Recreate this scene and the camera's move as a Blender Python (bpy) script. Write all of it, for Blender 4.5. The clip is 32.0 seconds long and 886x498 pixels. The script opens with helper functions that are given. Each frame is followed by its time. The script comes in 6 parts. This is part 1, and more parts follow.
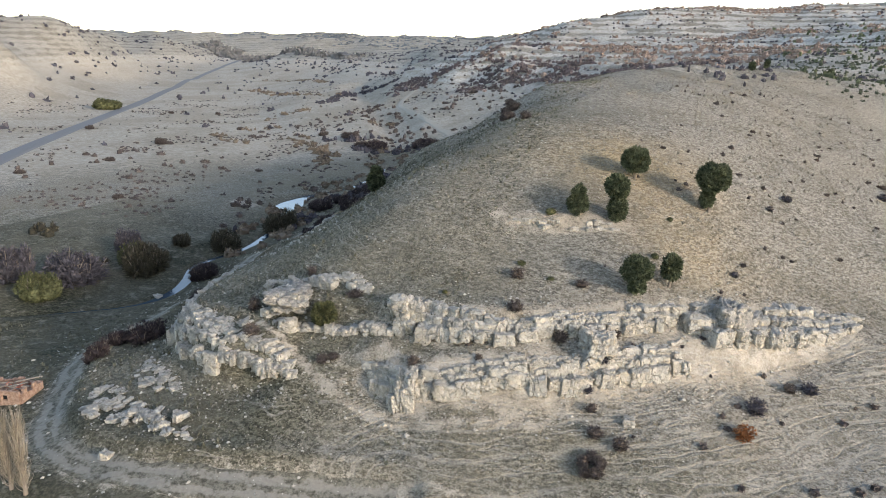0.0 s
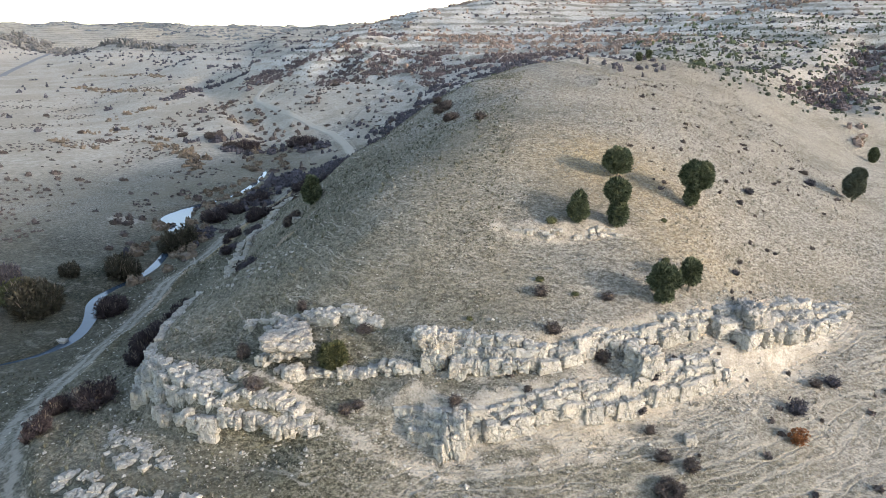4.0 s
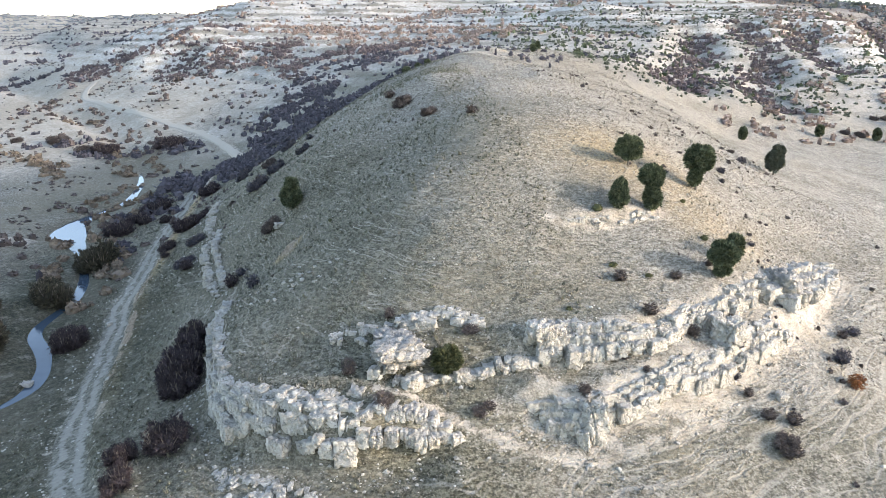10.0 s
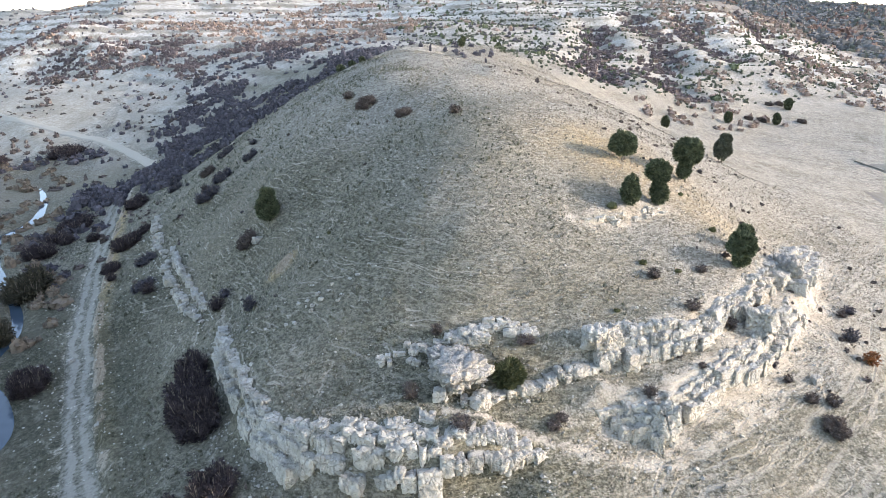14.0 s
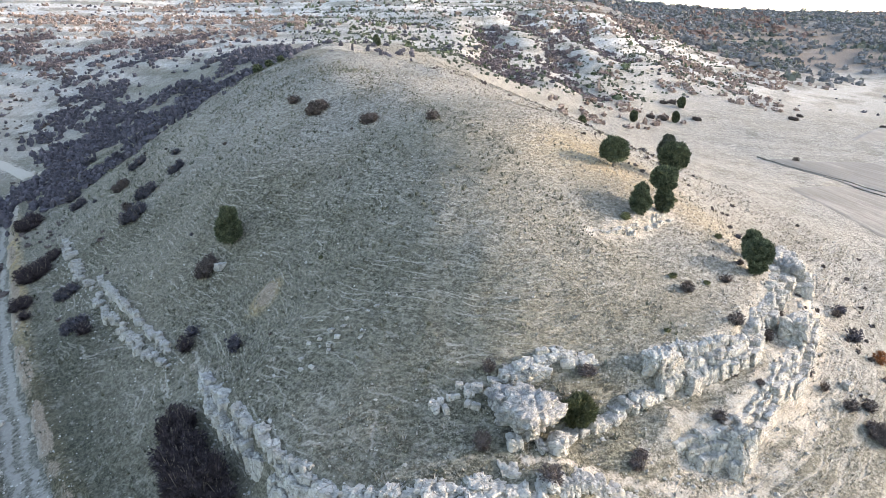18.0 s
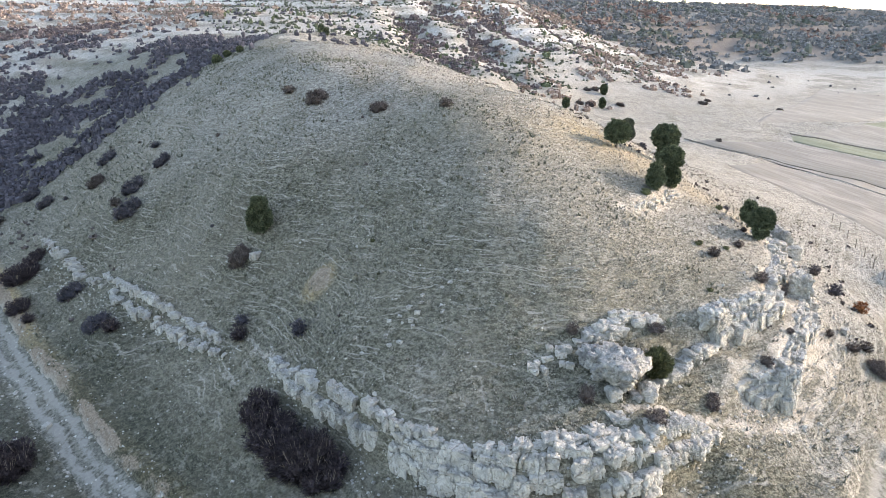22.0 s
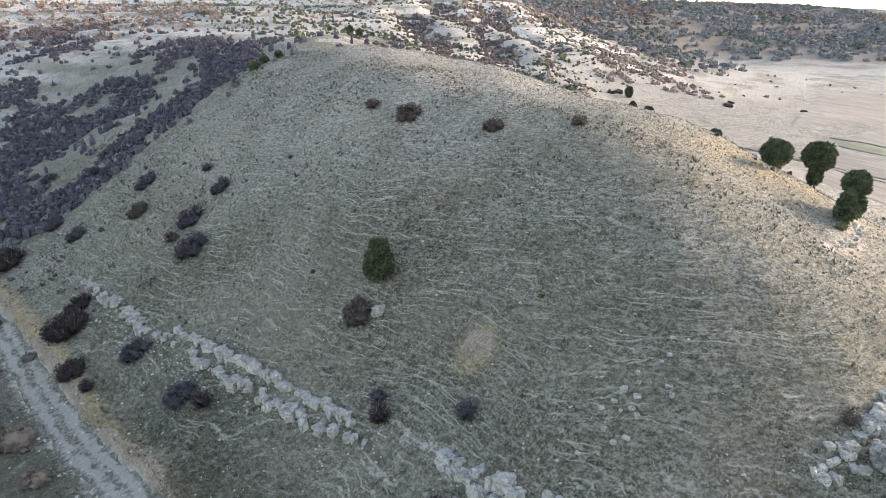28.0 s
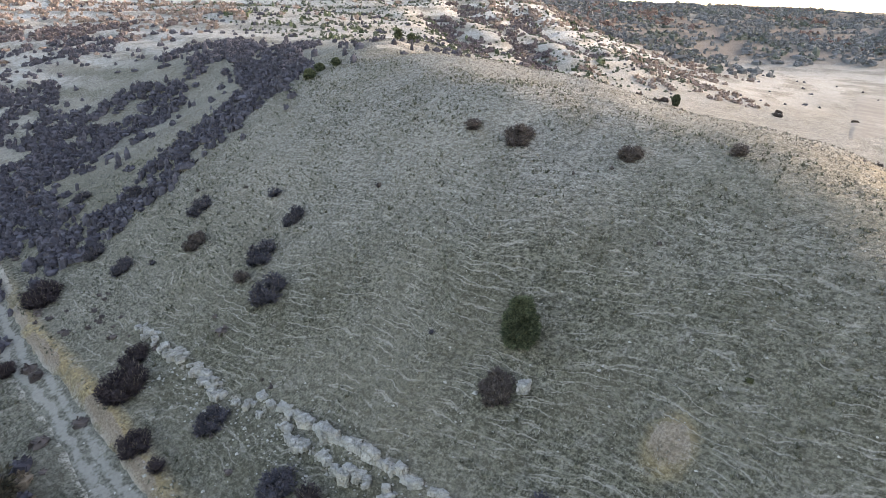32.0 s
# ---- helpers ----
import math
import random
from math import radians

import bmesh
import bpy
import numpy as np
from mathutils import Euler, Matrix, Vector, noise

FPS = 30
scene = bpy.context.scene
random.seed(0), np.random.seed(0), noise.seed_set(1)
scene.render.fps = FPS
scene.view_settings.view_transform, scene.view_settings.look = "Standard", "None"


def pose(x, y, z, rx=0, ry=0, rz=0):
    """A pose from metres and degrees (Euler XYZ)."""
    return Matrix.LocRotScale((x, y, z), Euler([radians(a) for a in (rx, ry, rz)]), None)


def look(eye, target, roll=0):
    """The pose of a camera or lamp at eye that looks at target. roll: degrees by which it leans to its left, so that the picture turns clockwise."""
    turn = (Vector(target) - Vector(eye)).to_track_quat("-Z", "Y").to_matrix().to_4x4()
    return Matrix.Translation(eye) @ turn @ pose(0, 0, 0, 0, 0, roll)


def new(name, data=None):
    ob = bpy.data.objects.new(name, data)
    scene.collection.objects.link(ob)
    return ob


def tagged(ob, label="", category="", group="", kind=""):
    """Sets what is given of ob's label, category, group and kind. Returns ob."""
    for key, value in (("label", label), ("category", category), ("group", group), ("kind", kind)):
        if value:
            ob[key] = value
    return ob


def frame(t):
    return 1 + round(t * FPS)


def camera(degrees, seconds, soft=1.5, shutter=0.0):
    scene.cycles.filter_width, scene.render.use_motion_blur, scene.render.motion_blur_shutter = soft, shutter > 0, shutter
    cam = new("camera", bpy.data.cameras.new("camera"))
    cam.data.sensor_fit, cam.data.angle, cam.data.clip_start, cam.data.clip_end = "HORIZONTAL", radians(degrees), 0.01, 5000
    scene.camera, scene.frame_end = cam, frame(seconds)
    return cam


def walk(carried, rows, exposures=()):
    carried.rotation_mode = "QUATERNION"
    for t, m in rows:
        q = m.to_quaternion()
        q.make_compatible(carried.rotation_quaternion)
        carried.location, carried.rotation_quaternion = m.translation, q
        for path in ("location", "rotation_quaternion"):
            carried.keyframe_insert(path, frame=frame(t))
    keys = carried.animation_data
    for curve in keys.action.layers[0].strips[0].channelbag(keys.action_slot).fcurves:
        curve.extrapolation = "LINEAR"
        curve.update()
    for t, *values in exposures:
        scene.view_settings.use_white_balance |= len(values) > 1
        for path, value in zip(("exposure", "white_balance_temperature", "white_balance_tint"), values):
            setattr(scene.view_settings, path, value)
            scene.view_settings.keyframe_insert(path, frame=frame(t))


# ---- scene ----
cam = camera(64.1, 32.0, soft=0.8)
PATH = [
    (0, (32.869, -6.087, 43.611), (32.191, -4.279, 43.089), 1.7),
    (0.5, (30.693, -6.449, 43.775), (30.098, -4.613, 43.25), 1.6),
    (1, (28.434, -6.658, 43.886), (27.925, -4.797, 43.36), 1.5),
    (1.5, (26.248, -6.577, 44.01), (25.813, -4.697, 43.483), 1.3),
    (2, (24.066, -6.2, 44.099), (23.68, -4.311, 43.569), 1.2),
    (2.5, (21.886, -5.77, 44.208), (21.528, -3.875, 43.676), 1.1),
    (3, (19.75, -5.166, 44.281), (19.423, -3.267, 43.745), 1.1),
    (3.5, (17.646, -4.351, 44.425), (17.356, -2.447, 43.886), 1.0),
    (5.5, (9.452, -0.345, 44.591), (9.294, 1.574, 44.05), 1.2),
    (6, (7.346, 0.445, 44.682), (7.22, 2.367, 44.142), 1.1),
    (6.5, (5.307, 0.846, 44.735), (5.21, 2.769, 44.194), 1.1),
    (7, (3.263, 0.729, 44.738), (3.192, 2.653, 44.198), 1.0),
    (7.5, (1.361, 0.305, 44.688), (1.319, 2.23, 44.147), 0.9),
    (8, (-0.553, -0.438, 44.663), (-0.553, 1.486, 44.119), 0.9),
    (8.5, (-2.499, -1.287, 44.637), (-2.454, 0.636, 44.089), 0.9),
    (9, (-4.543, -2.064, 44.626), (-4.435, -0.145, 44.073), 0.9),
    (9.5, (-6.73, -2.728, 44.632), (-6.56, -0.814, 44.076), 0.8),
    (10, (-8.772, -3.107, 44.647), (-8.527, -1.203, 44.089), 0.6),
    (10.5, (-10.77, -3.216, 44.732), (-10.448, -1.324, 44.171), 0.5),
    (11, (-12.713, -3.073, 44.848), (-12.346, -1.189, 44.285), 0.3),
    (11.5, (-14.496, -2.711, 44.909), (-14.093, -0.835, 44.345), 0.2),
    (12, (-16.167, -2.071, 44.961), (-15.731, -0.203, 44.395), 0.2),
    (12.5, (-17.643, -1.107, 45.052), (-17.175, 0.752, 44.483), 0.1),
    (13, (-19.051, 0.102, 45.129), (-18.555, 1.953, 44.557), -0.0),
    (13.5, (-20.423, 1.404, 45.191), (-19.897, 3.247, 44.618), -0.1),
    (15.5, (-25.123, 8.039, 45.194), (-24.463, 9.837, 44.616), 0.0),
    (16, (-26.249, 9.877, 45.247), (-25.532, 11.652, 44.667), 0.2),
    (16.5, (-27.618, 11.604, 45.31), (-26.837, 13.353, 44.733), 0.3),
    (17, (-29.074, 13.027, 45.409), (-28.252, 14.757, 44.832), 0.4),
    (17.5, (-30.595, 14.057, 45.481), (-29.741, 15.771, 44.903), 0.3),
    (18, (-32.275, 14.775, 45.494), (-31.386, 16.471, 44.915), 0.4),
    (18.5, (-33.965, 15.151, 45.433), (-33.039, 16.826, 44.853), 0.3),
    (19, (-35.868, 15.246, 45.443), (-34.869, 16.877, 44.858), 0.4),
    (19.5, (-37.927, 15.461, 45.504), (-36.863, 17.049, 44.913), 0.5),
    (20, (-40.109, 15.758, 45.536), (-39.003, 17.315, 44.941), 0.5),
    (20.5, (-42.253, 16.293, 45.515), (-41.137, 17.842, 44.917), 0.6),
    (21, (-44.262, 17.107, 45.474), (-43.146, 18.655, 44.874), 0.6),
    (21.5, (-46.114, 18.114, 45.495), (-44.998, 19.661, 44.893), 0.6),
    (22, (-47.66, 19.31, 45.52), (-46.528, 20.845, 44.917), 0.5),
    (22.5, (-49.057, 20.63, 45.603), (-47.893, 22.141, 45.0), 0.4),
    (23, (-50.21, 22.161, 45.712), (-49.018, 23.649, 45.107), 0.3),
    (23.5, (-51.2, 23.801, 45.768), (-50.007, 25.288, 45.163), 0.3),
    (24, (-51.901, 25.441, 45.755), (-50.709, 26.929, 45.153), 0.2),
    (24.5, (-52.5, 27.283, 45.849), (-51.308, 28.772, 45.247), 0.2),
    (25, (-53.051, 29.182, 45.986), (-51.858, 30.67, 45.383), 0.2),
    (25.5, (-53.377, 31.219, 46.006), (-52.184, 32.706, 45.402), 0.1),
    (27.5, (-53.698, 39.755, 46.094), (-52.496, 41.234, 45.488), 0.4),
    (28, (-53.638, 42.073, 46.096), (-52.437, 43.552, 45.489), 0.4),
    (28.5, (-53.591, 44.385, 46.152), (-52.388, 45.864, 45.546), 0.6),
    (29, (-53.398, 46.854, 46.203), (-52.196, 48.332, 45.595), 0.6),
    (29.5, (-53.29, 49.33, 46.252), (-52.088, 50.808, 45.644), 0.7),
    (30, (-53.199, 51.777, 46.32), (-51.997, 53.255, 45.712), 0.7),
    (30.5, (-53.232, 54.263, 46.376), (-52.029, 55.741, 45.77), 0.9),
    (31, (-53.492, 56.544, 46.477), (-52.288, 58.023, 45.873), 0.9),
    (31.5, (-54.16, 58.46, 46.622), (-52.957, 59.939, 46.017), 0.9),
    (32, (-55.113, 60.198, 46.802), (-53.909, 61.676, 46.196), 0.9),
]
walk(cam, [(t, look(eye, target, roll)) for t, eye, target, roll in PATH],
     exposures=[(0, 1.58, 7050, 13), (3, 1.76, 7000, 13), (6, 2.15, 6950, 13), (13, 2.40, 6900, 15), (20, 2.50, 7000, 16), (32, 2.40, 7700, 19)])

# ---- world and light ----
SUN_ELEV, SUN_AZ = 15.0, 110.0      # degrees; azimuth clockwise from +y
world = bpy.data.worlds.new("sky")
scene.world = world
world.use_nodes = True
_n = world.node_tree.nodes
_sky = _n.new("ShaderNodeTexSky")
_sky.sky_type = "NISHITA"
_sky.sun_disc = False
_sky.sun_elevation, _sky.sun_rotation = radians(SUN_ELEV), radians(SUN_AZ)
_sky.altitude, _sky.air_density, _sky.dust_density, _sky.ozone_density = 1500.0, 1.0, 2.2, 0.4
_n["Background"].inputs["Strength"].default_value = 0.148
world.node_tree.links.new(_sky.outputs["Color"], _n["Background"].inputs["Color"])
_sun = bpy.data.lights.new("sun", "SUN")
_sun.energy, _sun.angle, _sun.color = 0.98, radians(5.0), (1.0, 0.965, 0.93)
_az, _el = radians(SUN_AZ), radians(SUN_ELEV)
new("sun", _sun).matrix_world = look((300 * math.sin(_az) * math.cos(_el), 300 * math.cos(_az) * math.cos(_el), 300 * math.sin(_el)), (0, 0, 0))

# ---- materials ----
class Nodes:
    """A small hand for wiring node trees."""

    def __init__(self, name, rough=0.9, spec=0.2):
        self.mat = bpy.data.materials.new(name)
        self.mat.use_nodes = True
        self.t = self.mat.node_tree
        self.b = self.t.nodes["Principled BSDF"]
        self.b.inputs["Roughness"].default_value = rough
        self.b.inputs["Specular IOR Level"].default_value = spec
        self.pos = self.t.nodes.new("ShaderNodeNewGeometry").outputs["Position"]

    def put(self, socket, v):
        if isinstance(v, bpy.types.NodeSocket):
            self.t.links.new(v, socket)
        elif isinstance(v, tuple) and len(v) == 3 and socket.type == "RGBA":
            socket.default_value = (*v, 1)
        else:
            socket.default_value = v

    def noise(self, scale, detail=4.0, rough=0.6, vec=None, stretch=None, warp=0.0):
        n = self.t.nodes.new("ShaderNodeTexNoise")
        n.inputs["Scale"].default_value, n.inputs["Detail"].default_value, n.inputs["Roughness"].default_value = scale, detail, rough
        n.inputs["Distortion"].default_value = warp
        v = vec or self.pos
        if stretch:
            m = self.t.nodes.new("ShaderNodeMapping")
            m.inputs["Scale"].default_value = stretch
            self.t.links.new(v, m.inputs["Vector"])
            v = m.outputs["Vector"]
        self.t.links.new(v, n.inputs["Vector"])
        return n.outputs["Fac"]

    def cells(self, scale, out="Distance", feature="F1", stretch=None, vec=None):
        n = self.t.nodes.new("ShaderNodeTexVoronoi")
        n.feature = feature
        n.inputs["Scale"].default_value = scale
        v = vec or self.pos
        if stretch:
            m = self.t.nodes.new("ShaderNodeMapping")
            m.inputs["Scale"].default_value = stretch
            self.t.links.new(v, m.inputs["Vector"])
            v = m.outputs["Vector"]
        self.t.links.new(v, n.inputs["Vector"])
        return n.outputs[out]

    def math(self, op, a, b=0.0, c=0.0):
        n = self.t.nodes.new("ShaderNodeMath")
        n.operation = op
        for s, v in zip(n.inputs, (a, b, c)):
            self.put(s, v)
        return n.outputs[0]

    def ramp(self, v, lo, hi, a=0.0, b=1.0):
        n = self.t.nodes.new("ShaderNodeMapRange")
        n.interpolation_type = "SMOOTHSTEP"
        for k, s in zip(("Value", "From Min", "From Max", "To Min", "To Max"), (v, lo, hi, a, b)):
            self.put(n.inputs[k], s)
        return n.outputs[0]

    def mix(self, f, a, b, blend="MIX"):
        n = self.t.nodes.new("ShaderNodeMix")
        n.data_type, n.blend_type = "RGBA", blend
        self.put(n.inputs[0], f)
        self.put(n.inputs[6], a)
        self.put(n.inputs[7], b)
        return n.outputs[2]

    def attr(self, name):
        n = self.t.nodes.new("ShaderNodeAttribute")
        n.attribute_name = name
        return n.outputs["Fac"]

    def vec(self, axis):
        n = self.t.nodes.new("ShaderNodeSeparateXYZ")
        self.t.links.new(self.pos, n.inputs[0])
        return n.outputs[axis]

    def up(self):
        n = self.t.nodes.new("ShaderNodeSeparateXYZ")
        g = self.t.nodes.new("ShaderNodeNewGeometry")
        self.t.links.new(g.outputs["Normal"], n.inputs[0])
        return n.outputs["Z"]

    def object_random(self):
        return self.t.nodes.new("ShaderNodeObjectInfo").outputs["Random"]

    def island(self):
        return self.t.nodes.new("ShaderNodeNewGeometry").outputs["Random Per Island"]

    def bump(self, h, strength=0.5, dist=0.1):
        n = self.t.nodes.new("ShaderNodeBump")
        n.inputs["Strength"].default_value, n.inputs["Distance"].default_value = strength, dist
        self.t.links.new(h, n.inputs["Height"])
        self.t.links.new(n.outputs["Normal"], self.b.inputs["Normal"])

    def colour(self, c):
        self.put(self.b.inputs["Base Color"], c)
        return self.mat


def ground_material():
    k = Nodes("dry_steppe_grass", 0.95, 0.1)
    fine, mid, big = k.noise(5.0, 6, 0.72), k.noise(0.6, 5, 0.62), k.noise(0.06, 4, 0.55)
    # tussocks stand in loose rows along the contours
    tuft = k.noise(1.9, 5, 0.66, stretch=(1.0, 1.0, 2.6))
    grain = k.math("ADD", k.math("MULTIPLY", fine, 0.5), k.math("MULTIPLY", tuft, 0.5))
    # straw, grey-green sward darkened to carry the slopes' shade, bare pale soil
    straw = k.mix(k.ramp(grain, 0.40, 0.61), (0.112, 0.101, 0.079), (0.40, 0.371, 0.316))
    shaded_sward = k.mix(k.ramp(grain, 0.40, 0.63), (0.040, 0.038, 0.025), (0.235, 0.220, 0.158))
    soil = k.mix(k.ramp(k.math("ADD", k.math("MULTIPLY", mid, 0.5), k.math("MULTIPLY", fine, 0.5)), 0.40, 0.60), (0.29, 0.255, 0.20), (0.46, 0.412, 0.34))
    soil = k.mix(k.math("MULTIPLY", k.attr("ochre"), 0.9), soil, k.mix(k.ramp(fine, 0.4, 0.6), (0.17, 0.125, 0.085), (0.33, 0.25, 0.175)))
    c = k.mix(k.math("MULTIPLY", k.attr("green"), k.ramp(mid, 0.15, 0.5)), straw, shaded_sward)
    c = k.mix(k.math("MULTIPLY", k.ramp(k.math("ADD", fine, k.math("MULTIPLY", mid, 0.7)), 0.90, 1.06), 0.45), c, (0.42, 0.385, 0.32))
    c = k.mix(k.math("MULTIPLY", k.attr("ochre"), k.ramp(mid, 0.15, 0.6)), c, k.mix(k.ramp(grain, 0.42, 0.6), (0.26, 0.18, 0.085), (0.50, 0.37, 0.18)))
    # near-black green: wet bank grass plus shade painted into the ground colour
    c = k.mix(k.math("MULTIPLY", k.attr("damp_shade"), k.ramp(mid, 0.15, 0.5)), c, k.mix(k.ramp(grain, 0.42, 0.62), (0.018, 0.021, 0.013), (0.105, 0.104, 0.068)))
    c = k.mix(k.ramp(k.noise(0.13, 5, 0.6), 0.45, 0.65, 0.0, 0.35), c, (0.115, 0.102, 0.068))
    # trodden paths of grazing animals: thin wandering lines along the slope, joining and parting
    z, lane = k.vec("Z"), k.attr("lane")
    x, y, lines = k.vec("X"), k.vec("Y"), []
    roam = k.math("ADD", k.math("MULTIPLY", k.math("SUBTRACT", k.noise(0.05, 2, 0.5), 0.5), 6.0), k.math("MULTIPLY", k.math("SUBTRACT", k.noise(0.4, 3, 0.6), 0.5), 0.9))
    for sx, sy, per, wide, strength in ((0.05, 0.02, 0.74, 0.29, 0.85), (-0.09, 0.08, 1.25, 0.18, 0.8)):
        h = k.math("ADD", k.math("ADD", z, k.math("MULTIPLY", x, sx)), k.math("ADD", k.math("MULTIPLY", y, sy), roam))
        lines.append(k.ramp(k.math("ABSOLUTE", k.math("SINE", k.math("MULTIPLY", h, 3.1416 / per))), wide * 0.2, wide, strength, 0.0))
    path = k.math("MAXIMUM", lines[0], lines[1])
    path = k.math("MULTIPLY", path, k.math("MULTIPLY", k.attr("terrace"), k.ramp(k.noise(0.30, 5, 0.68), 0.42, 0.60)))
    # parallel cart and sheep tracks sweeping round the south foot
    drift = k.math("MULTIPLY", k.math("SUBTRACT", k.noise(0.09, 3, 0.55), 0.5), 5.0)
    for per, ph in ((1.5, 0.0), (2.6, 1.1)):
        w = k.math("ABSOLUTE", k.math("SINE", k.math("ADD", k.math("MULTIPLY", k.math("ADD", lane, drift), 3.1416 / per), ph)))
        w = k.math("MULTIPLY", k.ramp(w, 0.03, 0.34, 0.8, 0.0), k.math("MULTIPLY", k.attr("lanes"), k.ramp(k.noise(0.2, 4, 0.6), 0.30, 0.56)))
        path = k.math("MAXIMUM", path, w)
    path = k.math("MULTIPLY", path, k.ramp(fine, 0.30, 0.55, 0.45, 1.0))
    c = k.mix(path, c, k.mix(fine, (0.27, 0.247, 0.20), (0.47, 0.43, 0.36)))
    # bare ground and worn places
    bare = k.math("MULTIPLY", k.attr("bare"), 1.25)
    bare = k.ramp(k.math("ADD", bare, k.math("MULTIPLY", k.math("SUBTRACT", k.math("ADD", k.math("MULTIPLY", mid, 0.6), k.math("MULTIPLY", fine, 0.4)), 0.5), 2.2)), 0.35, 0.75)
    c = k.mix(bare, c, soil)
    streak = k.noise(1.1, 5, 0.68, stretch=(0.5, 0.5, 3.0))
    c = k.mix(k.ramp(streak, 0.54, 0.68, 0.0, 0.3), c, (0.08, 0.072, 0.053))
    c = k.mix(k.ramp(streak, 0.46, 0.34, 0.0, 0.3), c, (0.40, 0.365, 0.30))
    # a few strewn stones and dark litter
    c = k.mix(k.ramp(k.cells(1.7), 0.05, 0.10, 0.45, 0.0), c, k.mix(k.ramp(k.noise(1.1, 2), 0.5, 0.6), (0.09, 0.08, 0.058), (0.52, 0.48, 0.41)))
    wob = k.math("MULTIPLY", k.math("SUBTRACT", k.noise(0.045, 2, 0.5), 0.5), 6.0)
    bed = k.math("MULTIPLY", k.math("SINE", k.math("ADD", k.math("MULTIPLY", z, 1.5), wob)), 0.10)
    c = k.mix(k.math("MULTIPLY", k.attr("chalk"), k.ramp(k.math("ADD", k.math("ADD", k.noise(0.05, 6, 0.68), bed), k.math("MULTIPLY", k.noise(0.35, 4, 0.7), 0.4)), 0.58, 0.76)), c,
              k.mix(k.ramp(k.math("ADD", k.math("MULTIPLY", fine, 0.4), k.math("MULTIPLY", k.noise(0.8, 5, 0.7), 0.6)), 0.40, 0.60), (0.34, 0.31, 0.26), (0.64, 0.60, 0.535)))
    c = k.mix(k.ramp(big, 0.35, 0.7, 0.0, 0.35), c, k.mix(0.5, c, (0.36, 0.315, 0.24)))
    c = k.mix(k.math("MULTIPLY", k.attr("patch"), k.ramp(k.noise(0.035, 6, 0.65, stretch=(1, 0.55, 1)), 0.44, 0.58)), c, k.mix(fine, (0.13, 0.11, 0.075), (0.30, 0.255, 0.18)))
    c = k.mix(k.attr("brown"), c, k.mix(fine, (0.13, 0.105, 0.085), (0.22, 0.18, 0.145)))
    h = k.math("ADD", k.math("MULTIPLY", tuft, 0.9), k.math("ADD", k.math("MULTIPLY", fine, 0.35), k.math("MULTIPLY", path, -0.25)))
    k.bump(h, 0.9, 0.42)
    return k.colour(c)


def rock_material(name, grey):
    k = Nodes(name, 0.92, 0.15)
    a, b, f = k.noise(0.5, 5, 0.6), k.noise(2.4, 6, 0.68), k.noise(9, 4, 0.7)
    bent = k.t.nodes.new("ShaderNodeVectorMath")
    bent.operation = "MULTIPLY_ADD"
    wave = k.t.nodes.new("ShaderNodeTexNoise")
    wave.inputs["Scale"].default_value = 1.3
    k.t.links.new(k.pos, wave.inputs["Vector"])
    k.t.links.new(wave.outputs["Color"], bent.inputs[0])
    bent.inputs[1].default_value = (1.1, 1.1, 1.1)
    k.t.links.new(k.pos, bent.inputs[2])
    crack = k.cells(0.75, "Distance", "DISTANCE_TO_EDGE", (1, 1, 0.7), bent.outputs[0])
    crack2 = k.cells(2.2, "Distance", "DISTANCE_TO_EDGE", (1, 1, 0.6), bent.outputs[0])
    c = k.mix(k.ramp(a, 0.3, 0.7), (0.425, 0.397, 0.335), (0.56, 0.53, 0.465))
    c = k.mix(k.math("MULTIPLY", k.ramp(b, 0.45, 0.66), 0.55), c, (0.65, 0.625, 0.56))
    c = k.mix(k.math("MULTIPLY", k.ramp(k.noise(1.4, 8, 0.75), 0.46, 0.60), 0.6), c, (0.31, 0.30, 0.28))
    # grey lichen on the tops
    lich = k.math("MULTIPLY", k.ramp(k.up(), 0.15, 0.8), k.ramp(k.noise(1.9, 8, 0.78), 0.42, 0.6))
    c = k.mix(k.math("MULTIPLY", lich, 0.4 + 0.5 * grey), c, (0.29, 0.285, 0.272))
    if grey:
        c = k.mix(k.ramp(k.noise(0.9, 9, 0.8), 0.40, 0.58, 0.0, 0.75), c, (0.17, 0.17, 0.172))
    c = k.mix(k.ramp(k.noise(3.6, 6, 0.75), 0.57, 0.66, 0.0, 0.85), c, (0.085, 0.08, 0.066))
    c = k.mix(k.math("MULTIPLY", k.ramp(crack, 0.006, 0.035, 0.6, 0.0), k.ramp(a, 0.42, 0.6)), c, (0.19, 0.172, 0.14))
    c = k.mix(k.math("MULTIPLY", k.ramp(crack2, 0.006, 0.03, 0.4, 0.0), k.ramp(b, 0.4, 0.6)), c, (0.22, 0.195, 0.15))
    c = k.mix(k.math("MULTIPLY", k.object_random(), 0.3), c, (0.46, 0.42, 0.34))
    h = k.math("ADD", k.math("MULTIPLY", k.ramp(crack, 0.0, 0.05), 0.3), k.math("ADD", k.math("MULTIPLY", k.ramp(crack2, 0.0, 0.05), 0.2), k.math("ADD", k.math("MULTIPLY", b, 0.6), k.math("MULTIPLY", f, 0.18))))
    k.bump(h, 1.0, 0.4)
    return k.colour(c)


